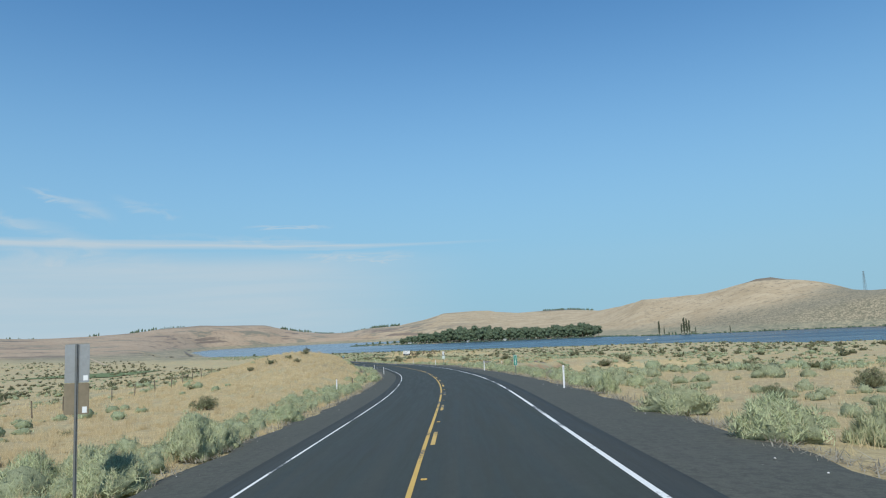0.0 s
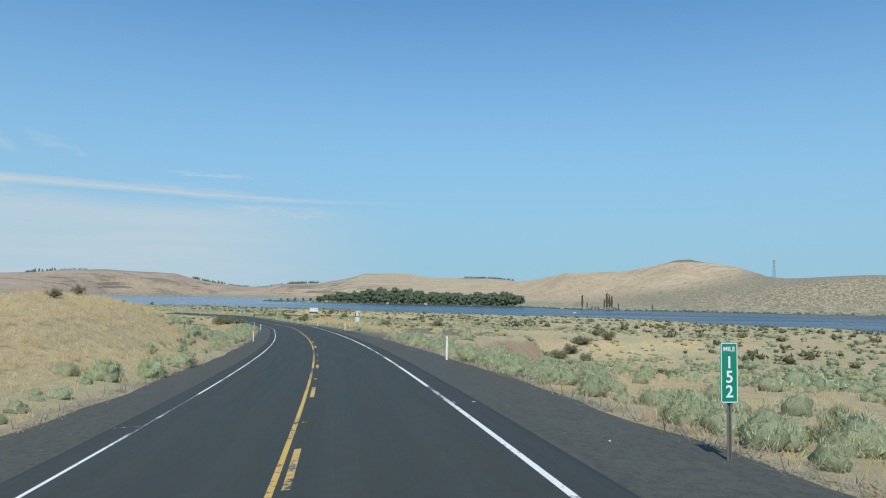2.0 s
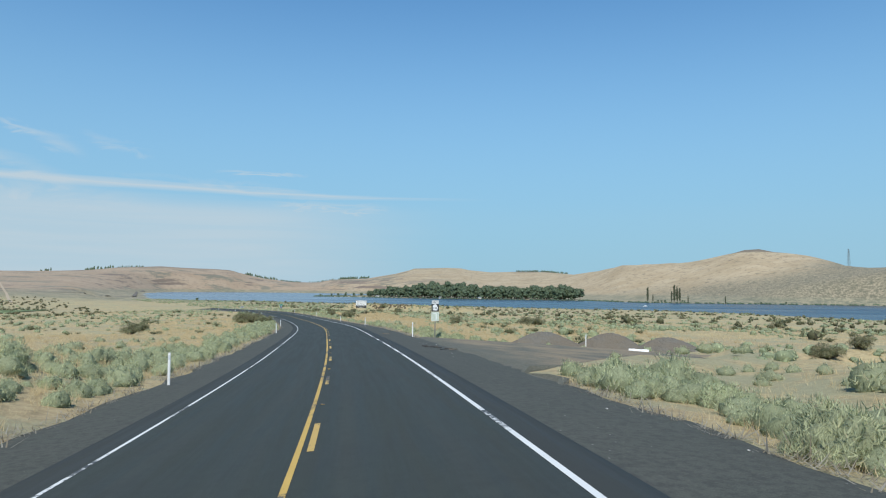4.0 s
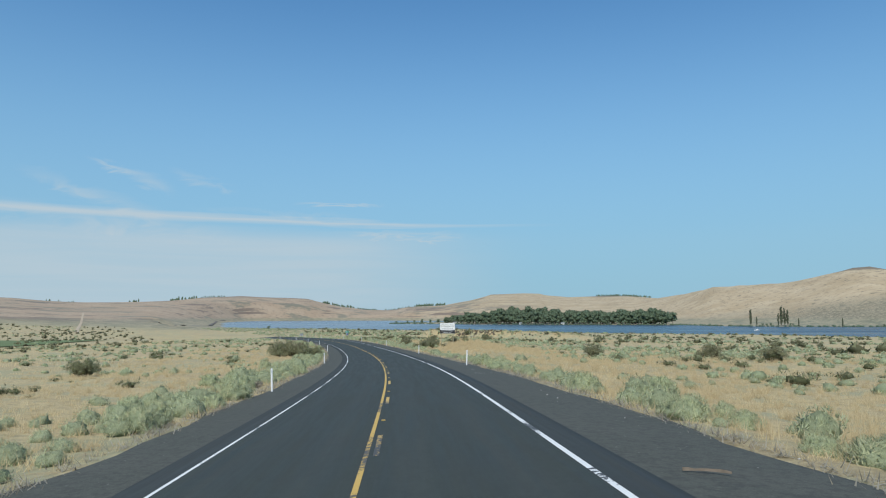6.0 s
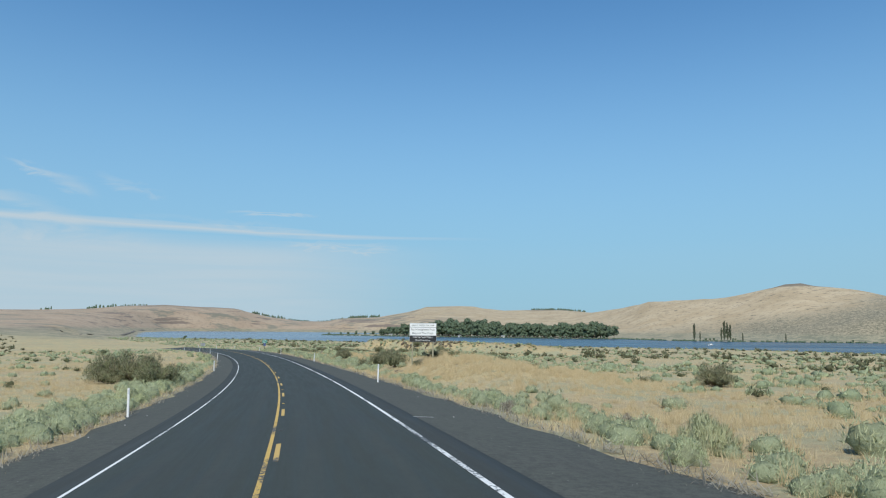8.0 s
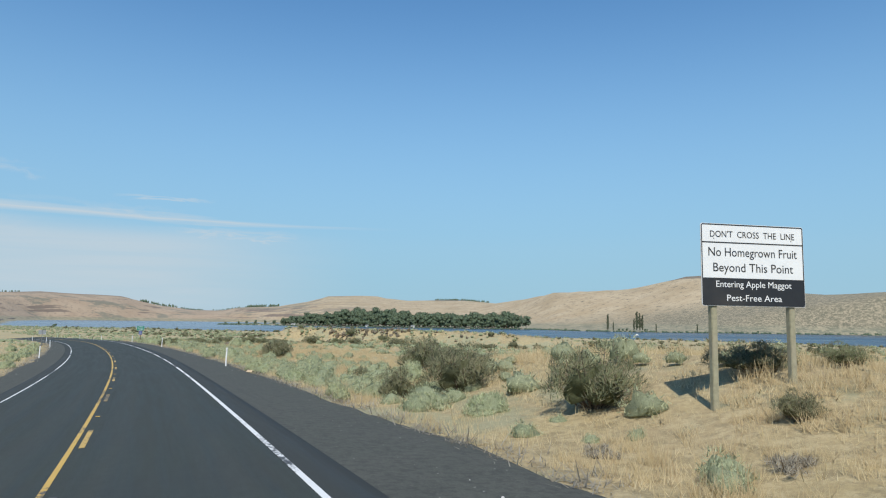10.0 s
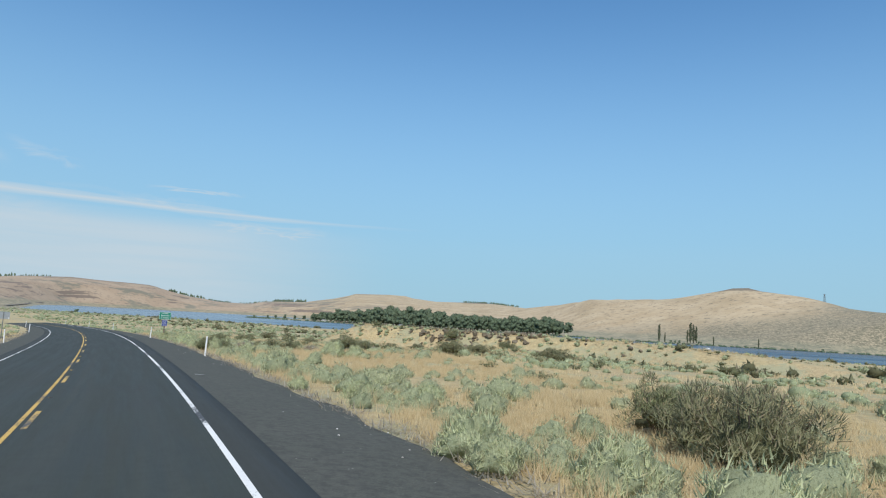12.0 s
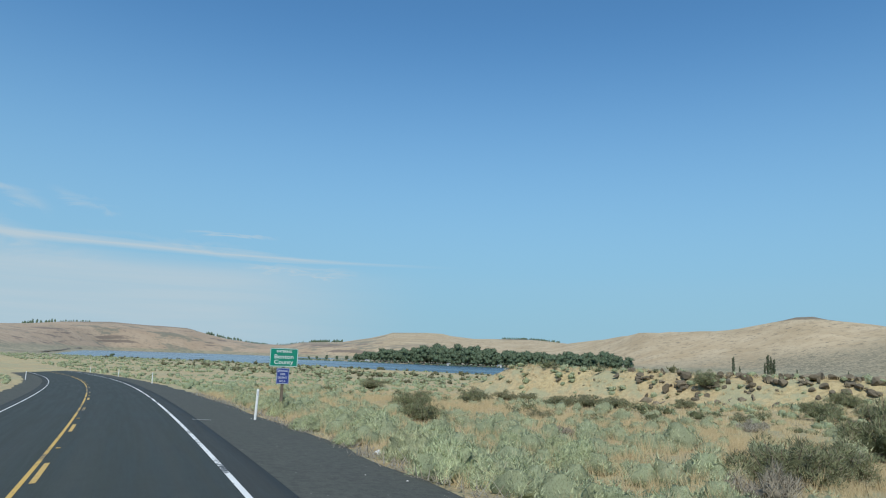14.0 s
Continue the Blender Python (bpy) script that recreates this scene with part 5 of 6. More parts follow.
for s, lat, w, h in ((401.4, 57.2, 4.6, 2.3), (427.8, 21.4, 3.29, 1.6), (434, 29.7, 2.43, 1.55)):
    plant("dark", s, lat, w / 2.4, h / (0.78 * w))
for s, lat, w, h in ((16.3, 8, 2.29, 1.15), (16.7, -7.2, 2.16, 1.01), (18.6, -10.2, 1.68, 1.17), (20.2, 11.1, 0.94, 0.39), (22, -7.3, 1.82, 1.33), (23.7, 8, 2.79, 1.06), (24, -7.2, 1.67, 1.06), (33.6, -7.2, 1.86, 1.01), (77.8, 8.6, 1.3, 0.7), (80.9, 8, 1.56, 0.82), (81.4, 8.7, 0.71, 0.42), (84.3, 15.4, 1.27, 0.56), (87, -7.3, 1.57, 1.1), (89.4, 8, 1.45, 0.93), (89.6, 16.4, 1.11, 0.57), (93.3, -7.2, 2.06, 0.91), (151.2, -7.2, 1.02, 0.75), (158.4, -7.2, 0.97, 0.68), (172.6, 10, 2.59, 0.87), (169.4, 10.0, 1.4, 0.75), (170.6, 12.0, 1.6, 0.8)):
    plant("sage", s, lat, w / 1.55, h / (0.62 * w))
for s, lat, w, h in ((210.4, 8, 1.24, 0.69), (213.2, 8, 0.67, 0.4), (218.4, -7.2, 0.94, 0.88), (219.6, 9.1, 1.64, 0.82), (220.3, 8, 0.92, 0.67), (222.6, -7.2, 1.52, 0.84), (232.9, -11.6, 1.46, 1.14), (294.6, 8.2, 0.93, 0.64), (296.4, 12, 1.67, 1.09), (298.6, 9.9, 1.88, 0.67), (300, 8.6, 1.08, 0.65), (303.3, 8.5, 1.43, 0.72), (309, 9.3, 1.69, 0.6), (310.6, 8.2, 1.55, 0.71), (313, 8, 1.45, 0.65), (327.2, 8.8, 0.79, 0.53), (329.5, 17.6, 1.7, 0.93), (331.1, 8.7, 1.23, 0.53), (332.6, 15.8, 1.36, 0.68), (334.5, 8, 1.23, 0.69)):
    plant("sage", s, lat, w / 1.55, h / (0.62 * w))
for s, lat, w, h in ((349.2, 8, 0.91, 0.55), (349.6, 10.6, 0.68, 0.36), (350, 13.4, 0.63, 0.44), (353.5, 12.5, 2.97, 0.89), (368.7, 11.6, 2.56, 1.28), (378.5, 16.8, 1.34, 0.74), (379.1, 9.1, 1.19, 1.25), (379.5, 11.6, 1.44, 1.03), (382.3, 21.3, 2.19, 1.32), (383, 19.6, 2.28, 1.66), (393.4, 9.2, 2.27, 0.84), (393.7, 27.7, 2.58, 0.72), (401, 8, 1.11, 0.48), (405.8, 8, 1.43, 0.61)):
    plant("sage", s, lat, w / 1.55, h / (0.62 * w))
for s, lat, w, h in ((169.2, 13.4, 1.5, 0.75), (168.6, 15.8, 1.1, 0.6), (168.0, 14.6, 1.3, 0.7), (167.0, 9.9, 1.6, 0.8), (167.6, 8.7, 1.3, 0.7), (168.6, 11.4, 1.7, 0.85), (167.4, 13.0, 1.5, 0.75)):
    plant("sage", s, lat, w / 1.55, h / (0.62 * w))
for s, lat, w, h in ((292.8, 8, 0.84, 0.51), (385.7, 10.4, 1.72, 0.87)):
    plant("rabbit", s, lat, w / 1.35, h / (0.64 * w))
for s, lat, k, t in ((281.0, -11.6, 1.8, 0.9), (284.0, -14.5, 1.9, 0.95), (289.0, -12.0, 1.5, 0.8), (262.0, 33.0, 1.4, 0.8), (250.0, 45.0, 1.5, 0.8), (225.0, 38.0, 1.2, 0.8), (108.0, 26.0, 1.2, 0.8), (200.0, -24.0, 1.1, 0.8), (93.0, -17.0, 0.4, 0.8), (99.0, -19.0, 0.5, 0.7), (105.0, -17.5, 0.45, 0.8), (112.0, -18.0, 0.5, 0.8), (88.0, -22.0, 0.4, 0.8), (118.0, -16.0, 0.4, 0.7), (235.0, -30.0, 1.4, 0.8), (160.0, 39.0, 1.1, 0.8), (163.0, 42.5, 1.3, 0.75), (166.0, 46.0, 1.2, 0.8), (170.0, 50.0, 1.4, 0.7), (158.0, 45.0, 1.0, 0.8), (174.0, 57.0, 1.3, 0.8)):
    plant("dark", s, lat, k, t)
# brush below the rocky rise and round the notice board: easting, northing, width, height
for x, y, w, h in ((-47.6, 408.6, 2.3, 1.1), (-38.5, 452.0, 3.4, 1.6), (-33.5, 462.0, 3.0, 1.4), (-30.5, 463.5, 3.0, 1.3), (-49.9, 492.0, 4.4, 1.9), (-33.0, 438.0, 2.6, 1.2), (-31.0, 437.0, 2.8, 1.4), (-28.8, 436.0, 2.5, 1.1), (-12.0, 453.0, 3.6, 2.0), (-4.8, 439.5, 3.4, 1.9), (-16.2, 426.0, 3.4, 1.6), (-13.0, 424.0, 3.6, 1.7), (-33.0, 397.2, 3.0, 1.9), (-31.0, 399.6, 2.4, 1.5), (-40.1, 391.4, 2.6, 1.3), (-38.2, 392.4, 2.3, 1.2), (-39.1, 420.4, 2.2, 0.8), (-36.4, 417.9, 1.6, 0.7), (-10.8, 282.6, 2.0, 0.85), (-8.8, 281.8, 1.3, 0.6), (-12.3, 278.9, 1.05, 0.6), (-25.0, 421.0, 1.8, 0.8), (-20.0, 441.0, 2.2, 1.0), (-24.0, 449.0, 2.4, 1.1)):
    plant("dark", 0, 0, w / 2.4, h / (0.78 * w), at=(x, y))
for x, y, w, h in ((-42.0, 389.0, 1.8, 0.9), (-36.2, 394.6, 1.7, 0.9), (-14.0, 276.8, 1.2, 0.5), (-16.0, 279.4, 0.8, 0.4), (-29.0, 413.0, 2.0, 0.8), (-42.5, 403.0, 1.6, 0.7)):
    plant("dead", 0, 0, w / 1.3, h / (0.6 * w), at=(x, y))
# sage banks close to both shoulders
count = 0
while count < 190:
    s = rs.uniform(3, 440)
    right = rs.uniform() < 0.55
    if right:
        lat = 8.2 + abs(rs.normal(0, 2.2))
        if in_pullout(s, lat, 1.5) or (108 < s < 158 and abs(lat - bank_line(s) - 1) < 3) or (268 < s < 296 and rs.uniform() < 0.85):
            continue
    else:
        lat = -7.2 - abs(rs.normal(0, 2.4))
        if 62 < s < 118 and lat < -10:
            continue
    p = on_road(s, lat)
    k = rs.uniform(0.55, 1.25)
    if any((p.x - a) ** 2 + (p.y - b) ** 2 < (0.62 * (k * 0.75 + c)) ** 2 for a, b, c in SPOTS):
        continue
    q = rs.uniform()
    kind = "sage" if q < 0.8 else ("rabbit" if q < 0.94 else "dead")
    plant(kind, s, lat, k, rs.uniform(0.75, 1.05))
    count += 1
def scatter(rng, n, s_lo, s_hi, lat_lo, lat_hi, power=1.6):
    s = rng.uniform(s_lo, s_hi, n)
    lat = lat_lo + (lat_hi - lat_lo) * rng.uniform(0, 1, n) ** power
    ps = np.interp(s, SE, EP)
    return np.interp(s, SE, EX) + np.cos(ps) * lat, np.interp(s, SE, EY) + np.sin(ps) * lat, s, lat


def stuff_plants(name, label, mat, places, proto, category, inner=None):
    """Many plants as one object: copies of a few small shapes, turned and scaled."""
    vs, ts, ns, ms, o = [], [], [], [], 0
    x, y, z, size, tall, turn, which = places
    for k in range(len(proto)):
        v, t, nr, leaves = (*proto[k], len(proto[k][1]))[:4]
        idx = np.nonzero(which == k)[0]
        if not len(idx):
            continue
        c, sn = np.cos(turn[idx])[:, None], np.sin(turn[idx])[:, None]
        sz = size[idx][:, None]
        px = x[idx][:, None] + (v[None, :, 0] * c - v[None, :, 1] * sn) * sz
        py = y[idx][:, None] + (v[None, :, 0] * sn + v[None, :, 1] * c) * sz
        pz = z[idx][:, None] + v[None, :, 2] * sz * tall[idx][:, None]
        vs.append(np.stack([px, py, pz], 2).reshape(-1, 3))
        ns.append(np.stack([nr[None, :, 0] * c - nr[None, :, 1] * sn, nr[None, :, 0] * sn + nr[None, :, 1] * c, np.broadcast_to(nr[None, :, 2], (len(idx), len(nr)))], 2).reshape(-1, 3))
        ts.append((t[None] + (np.arange(len(idx)) * len(v))[:, None, None] + o).reshape(-1, 3))
        ms.append(np.tile(np.arange(len(t)) >= leaves, len(idx)))
        o += len(idx) * len(v)
    me = leaf_mesh(name, np.concatenate(vs), np.concatenate(ts), np.concatenate(ns), mat)
    if inner:
        me.materials.append(inner)
        me.polygons.foreach_set("material_index", np.concatenate(ms).astype(np.int32))
    return tagged(new(name, me), label, category, kind="stuff")


def proto_bushes(seed, count, shape, w, h, lobes, n, leaf, up, thin, body, around, rings):
    out = []
    for k in range(count):
        rng = np.random.RandomState(seed + k)
        lb = shape(rng, w, h, lobes)
        v, t, nrm = tuft_cloud(rng, n, lb, leaf, up, thin)
        cv, ct, cn = hull_of(rng, lb, body, around, rings, 0.08)
        out.append((np.concatenate([v, cv]), np.concatenate([t, ct + len(v)]), np.concatenate([nrm, cn]), len(t)))
    return out


def drift(x, y, seed, scale=17.0):
    return value_noise(x, y, scale, seed) * 0.6 + value_noise(x, y, scale * 0.3, seed + 1) * 0.4


def keep_off(x, y, s, lat):
    """Off the road, the lay-by and the lake."""
    ok = (lat > 8.6) | (lat < -7.4)
    ok &= ~in_pullout(s, lat) & ~((s > 108) & (s < 158) & (lat > bank_line(s) - 3.0) & (lat < bank_line(s) + 4.5))
    ru, rv = (x + 10) * 0.66 - (y - 459) * 0.75, (x + 10) * 0.75 + (y - 459) * 0.66
    ok &= ~((np.abs(rv + 3) < 4) & (ru > -6) & (ru < 21) & (np.sin(x * 1.9) * np.cos(y * 1.3) < -0.25))
    return ok & (lake_distance(x, y) > 14)


def fill(rng, n, s_lo, s_hi, lat_lo, lat_hi, power, seed, cut, lo, hi, kinds):
    x, y, s, lat = scatter(rng, n, s_lo, s_hi, lat_lo, lat_hi, power)
    ok = keep_off(x, y, s, lat) & (drift(x, y, seed) > cut + rng.uniform(-0.25, 0.25, n))
    x, y = x[ok], y[ok]
    m = len(x)
    size = rng.uniform(lo, hi, m) * (1 + 0.5 * (rng.uniform(size=m) < 0.08))
    return x, y, land(x, y) - 0.05, size, rng.uniform(0.65, 1.0, m), rng.uniform(0, 6.28, m), rng.randint(0, kinds, m)


def join(*sets):
    return tuple(np.concatenate([s[k] for s in sets]) for k in range(7))


rg = np.random.RandomState(21)
NEARSAGE = proto_bushes(300, 8, dome_lobes, 1.5, 0.95, 22, 560, 0.135, 0.5, 0.16, 0.77, 12, 4)
LOWERSAGE = proto_bushes(330, 8, dome_lobes, 1.5, 0.9, 18, 300, 0.145, 0.5, 0.2, 0.77, 10, 4)
MIDSAGE = proto_bushes(310, 6, dome_lobes, 1.5, 0.85, 12, 66, 0.25, 0.52, 0.3, 0.86, 7, 3)
FARSAGE = proto_bushes(320, 5, dome_lobes, 1.6, 0.8, 8, 15, 0.42, 0.5, 0.5, 0.88, 5, 3)
MIDDARK = proto_bushes(340, 4, ragged_lobes, 2.0, 1.3, 16, 190, 0.25, 0.48, 0.2, 0.54, 10, 4)
FARDARK = proto_bushes(360, 4, ragged_lobes, 2.2, 1.3, 8, 18, 0.6, 0.5, 0.5, 0.85, 5, 3)
stuff_plants("sagebrush_near", "grey-green sagebrush in banks along the highway", M_SAGE,
             join(fill(rg, 110, 178, 268, 8.2, 9.8, 1.1, 51, -0.95, 0.45, 0.95, 8), fill(rg, 80, 358, 425, 8.3, 10.8, 1.1, 51, -0.95, 0.5, 0.95, 8), fill(rg, 90, 40, 90, 8.2, 11.0, 1.1, 51, -0.95, 0.6, 1.05, 8), fill(rg, 90, 296, 330, 8.3, 12.5, 1.1, 51, -0.95, 0.5, 1.0, 8), fill(rg, 150, 84, 131, 8.3, 11.8, 1.1, 51, -0.95, 0.5, 0.95, 8), fill(rg, 110, 286, 420, 8.3, 11.5, 1.2, 51, -0.95, 0.45, 0.85, 8), fill(rg, 130, 6, 70, -7.4, -11.5, 1.2, 61, -0.95, 0.45, 0.9, 8), fill(rg, 330, 128, 305, -7.2, -11.5, 1.2, 61, -0.95, 0.6, 1.05, 8), fill(rg, 200, 284, 440, 8.7, 15, 1.2, 51, -0.5, 0.4, 0.95, 8), fill(rg, 110, 380, 440, 9.0, 22, 1.1, 51, -0.6, 0.5, 1.05, 8), fill(rg, 140, 40, 284, 8.7, 12, 1.2, 51, -0.6, 0.35, 0.8, 8),
                  fill(rg, 330, 112, 330, -7.5, -12.5, 1.2, 61, -0.75, 0.35, 0.8, 8), fill(rg, 120, 0, 112, -7.6, -10, 1.0, 61, -0.4, 0.35, 0.8, 8)), NEARSAGE, "sagebrush", M_BUSHSHADE)
stuff_plants("sagebrush_mid", "grey-green sagebrush scattered over dry grass", M_SAGE,
             join(fill(rg, 560, 280, 470, 12, 30, 1.1, 51, 0.05, 0.35, 1.05, 8), fill(rg, 420, 0, 160, 11, 26, 1.1, 51, -0.3, 0.35, 1.0, 8), fill(rg, 240, 160, 280, 11, 26, 1.1, 51, 0.05, 0.3, 0.85, 8), fill(rg, 350, 110, 330, -11, -22, 1.1, 61, 0.0, 0.35, 0.9, 8), fill(rg, 230, 395, 450, 15, 42, 1.0, 51, -0.3, 0.4, 0.95, 8)), LOWERSAGE, "sagebrush", M_BUSHSHADE)
stuff_plants("sagebrush_plain", "grey-green sagebrush spread over the dry plain", M_SAGE,
             join(fill(rg, 1400, 0, 395, 26, 60, 1.0, 51, -0.2, 0.4, 1.05, 6), fill(rg, 700, 60, 160, 22, 64, 1.0, 51, -0.5, 0.4, 1.1, 6), fill(rg, 450, 160, 270, 22, 64, 1.0, 51, -0.2, 0.35, 0.9, 6), fill(rg, 800, 0, 470, -20, -50, 1.0, 61, -0.05, 0.4, 1.0, 6), fill(rg, 420, 395, 450, 42, 90, 1.0, 51, -0.6, 0.4, 0.9, 6), fill(rg, 1100, 435, 540, 9, 75, 1.1, 61, -0.3, 0.35, 0.95, 6), fill(rg, 250, 435, 540, -8, -40, 1.1, 61, -0.3, 0.35, 0.95, 6)), MIDSAGE, "sagebrush", M_BUSHSHADE)
stuff_plants("sagebrush_far", "grey-green sagebrush over the plain to the shore", M_SAGE,
             join(fill(rg, 2200, 20, 480, 50, 110, 1.0, 51, -0.25, 0.45, 1.15, 5), fill(rg, 1300, 20, 480, -45, -100, 1.0, 61, -0.05, 0.45, 1.1, 5),
                  fill(rg, 4200, 60, 1000, 100, 420, 1.1, 51, -0.05, 0.6, 1.5, 5), fill(rg, 2800, 40, 900, -95, -360, 1.1, 61, 0.0, 0.6, 1.5, 5), fill(rg, 2600, 530, 900, 9, 130, 1.1, 61, -0.15, 0.6, 1.4, 5)), FARSAGE, "sagebrush", M_BUSHSHADE)
stuff_plants("dark_brush_near", "dark olive brush scattered over dry grass", M_DARKBRUSH,
             join(fill(rg, 520, 395, 480, 26, 95, 1.0, 71, -0.8, 0.2, 0.6, 4), fill(rg, 950, 0, 470, 22, 100, 1.0, 71, 0.0, 0.3, 1.0, 4), fill(rg, 800, 0, 470, -16, -100, 1.0, 81, 0.05, 0.3, 1.0, 4)), MIDDARK, "brush", M_BRUSHSHADE)
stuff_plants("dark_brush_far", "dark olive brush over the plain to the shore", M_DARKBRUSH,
             join(fill(rg, 4200, 60, 1000, 60, 420, 1.1, 71, -0.1, 0.5, 1.5, 4), fill(rg, 3400, 40, 900, -60, -380, 1.1, 81, -0.05, 0.5, 1.5, 4)), FARDARK, "brush", M_BRUSHSHADE)


def proto_grass(seed, count, blades, h, spread_r, wide):
    out = []
    for k in range(count):
        rng = np.random.RandomState(seed + k)
        a, r = rng.uniform(0, 6.28, blades), spread_r * np.sqrt(rng.uniform(0, 1, blades))
        c = np.stack([r * np.cos(a), r * np.sin(a), np.zeros(blades)], 1)
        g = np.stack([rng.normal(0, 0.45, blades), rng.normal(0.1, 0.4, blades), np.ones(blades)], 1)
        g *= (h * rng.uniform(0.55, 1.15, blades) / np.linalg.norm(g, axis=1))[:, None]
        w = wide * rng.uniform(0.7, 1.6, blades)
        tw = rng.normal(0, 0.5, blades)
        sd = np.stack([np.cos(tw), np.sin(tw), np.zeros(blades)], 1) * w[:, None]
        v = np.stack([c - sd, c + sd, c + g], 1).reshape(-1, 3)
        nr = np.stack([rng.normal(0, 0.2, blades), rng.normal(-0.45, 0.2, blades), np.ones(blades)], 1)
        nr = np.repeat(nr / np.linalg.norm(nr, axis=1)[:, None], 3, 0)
        out.append((v, np.arange(blades * 3).reshape(-1, 3), nr))
    return out


def fill_grass(rng, n, s_lo, s_hi, lat_lo, lat_hi, power, lo, hi, cut=-0.35):
    x, y, s, lat = scatter(rng, n, s_lo, s_hi, lat_lo, lat_hi, power)
    ok = ((lat > 7.9) | (lat < -6.8)) & ~in_pullout(s, lat, 0.0) & ~((s > 108) & (s < 158) & (np.abs(lat - bank_line(s) - 1.8) < 1.9)) & (value_noise(x, y, 6.0, 91) * 0.6 + value_noise(x, y, 21.0, 92) * 0.5 > cut)
    x, y = x[ok], y[ok]
    m = len(x)
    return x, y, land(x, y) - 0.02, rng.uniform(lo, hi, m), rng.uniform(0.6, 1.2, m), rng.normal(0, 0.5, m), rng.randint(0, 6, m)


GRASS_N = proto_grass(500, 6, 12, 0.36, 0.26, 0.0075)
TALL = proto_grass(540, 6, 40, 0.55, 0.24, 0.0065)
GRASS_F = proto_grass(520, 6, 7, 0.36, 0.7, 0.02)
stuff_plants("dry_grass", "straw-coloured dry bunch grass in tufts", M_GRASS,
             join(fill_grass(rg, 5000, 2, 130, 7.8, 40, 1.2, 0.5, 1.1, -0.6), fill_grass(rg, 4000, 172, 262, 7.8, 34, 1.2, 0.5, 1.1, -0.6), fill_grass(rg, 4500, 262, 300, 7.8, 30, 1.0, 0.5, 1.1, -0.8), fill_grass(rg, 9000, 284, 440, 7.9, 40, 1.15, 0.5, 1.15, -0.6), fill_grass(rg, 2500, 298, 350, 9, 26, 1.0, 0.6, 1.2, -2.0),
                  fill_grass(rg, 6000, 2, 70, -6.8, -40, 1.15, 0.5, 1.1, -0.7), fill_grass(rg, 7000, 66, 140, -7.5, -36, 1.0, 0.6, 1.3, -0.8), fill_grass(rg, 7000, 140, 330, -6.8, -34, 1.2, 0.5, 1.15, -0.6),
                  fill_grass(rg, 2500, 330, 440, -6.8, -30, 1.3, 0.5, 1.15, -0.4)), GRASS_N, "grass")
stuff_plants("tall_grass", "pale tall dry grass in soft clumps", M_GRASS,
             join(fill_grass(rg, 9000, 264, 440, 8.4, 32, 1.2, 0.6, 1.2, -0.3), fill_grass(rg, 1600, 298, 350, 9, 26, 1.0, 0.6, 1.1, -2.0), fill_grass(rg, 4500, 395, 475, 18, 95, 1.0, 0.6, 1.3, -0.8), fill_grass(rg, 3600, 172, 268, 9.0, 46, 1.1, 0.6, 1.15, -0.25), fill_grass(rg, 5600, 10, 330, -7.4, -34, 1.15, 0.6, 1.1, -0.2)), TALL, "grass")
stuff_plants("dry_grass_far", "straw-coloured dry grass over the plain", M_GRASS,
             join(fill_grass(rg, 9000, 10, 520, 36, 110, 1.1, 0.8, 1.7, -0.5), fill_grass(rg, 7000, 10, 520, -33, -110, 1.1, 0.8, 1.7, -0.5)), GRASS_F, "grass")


# dead twigs, dry weeds and grit where the shoulder ends
EDGE_TW = []
for k in range(5):
    e_rng = np.random.RandomState(700 + k)
    n = 12
    c = np.stack([e_rng.normal(0, 0.22, n), e_rng.normal(0, 0.12, n), np.full(n, 0.0)], 1)
    g = np.stack([e_rng.normal(0, 0.2, n), e_rng.normal(0, 0.12, n), np.abs(e_rng.normal(0.08, 0.09, n))], 1)
    w = np.cross(g, np.array([0, 0, 1.0]))
    w = w / (np.linalg.norm(w, axis=1)[:, None] + 1e-6) * 0.012
    EDGE_TW.append((np.stack([c - w, c + w, c + g], 1).reshape(-1, 3), np.arange(3 * n).reshape(-1, 3), np.tile(np.array([[0, 0, 1.0]]), (3 * n, 1))))
n = 4200
es = rg.uniform(2, 440, n)
el = np.where(rg.uniform(size=n) < 0.55, 7.55 + np.abs(rg.normal(0, 0.35, n)), -6.6 - np.abs(rg.normal(0, 0.3, n)))
ok = ~in_pullout(es, el)
es, el = es[ok], el[ok]
ep = np.interp(es, SE, EP)
ex, ey = np.interp(es, SE, EX) + np.cos(ep) * el, np.interp(es, SE, EY) + np.sin(ep) * el
m = len(ex)
stuff_plants("verge_debris", "pale dead twigs and weeds along the shoulder", M_DEAD, (ex, ey, land(ex, ey) + 0.01, rg.uniform(0.6, 1.7, m), rg.uniform(0.5, 1.3, m), rg.uniform(0, 6.28, m), rg.randint(0, 5, m)), EDGE_TW, "debris")


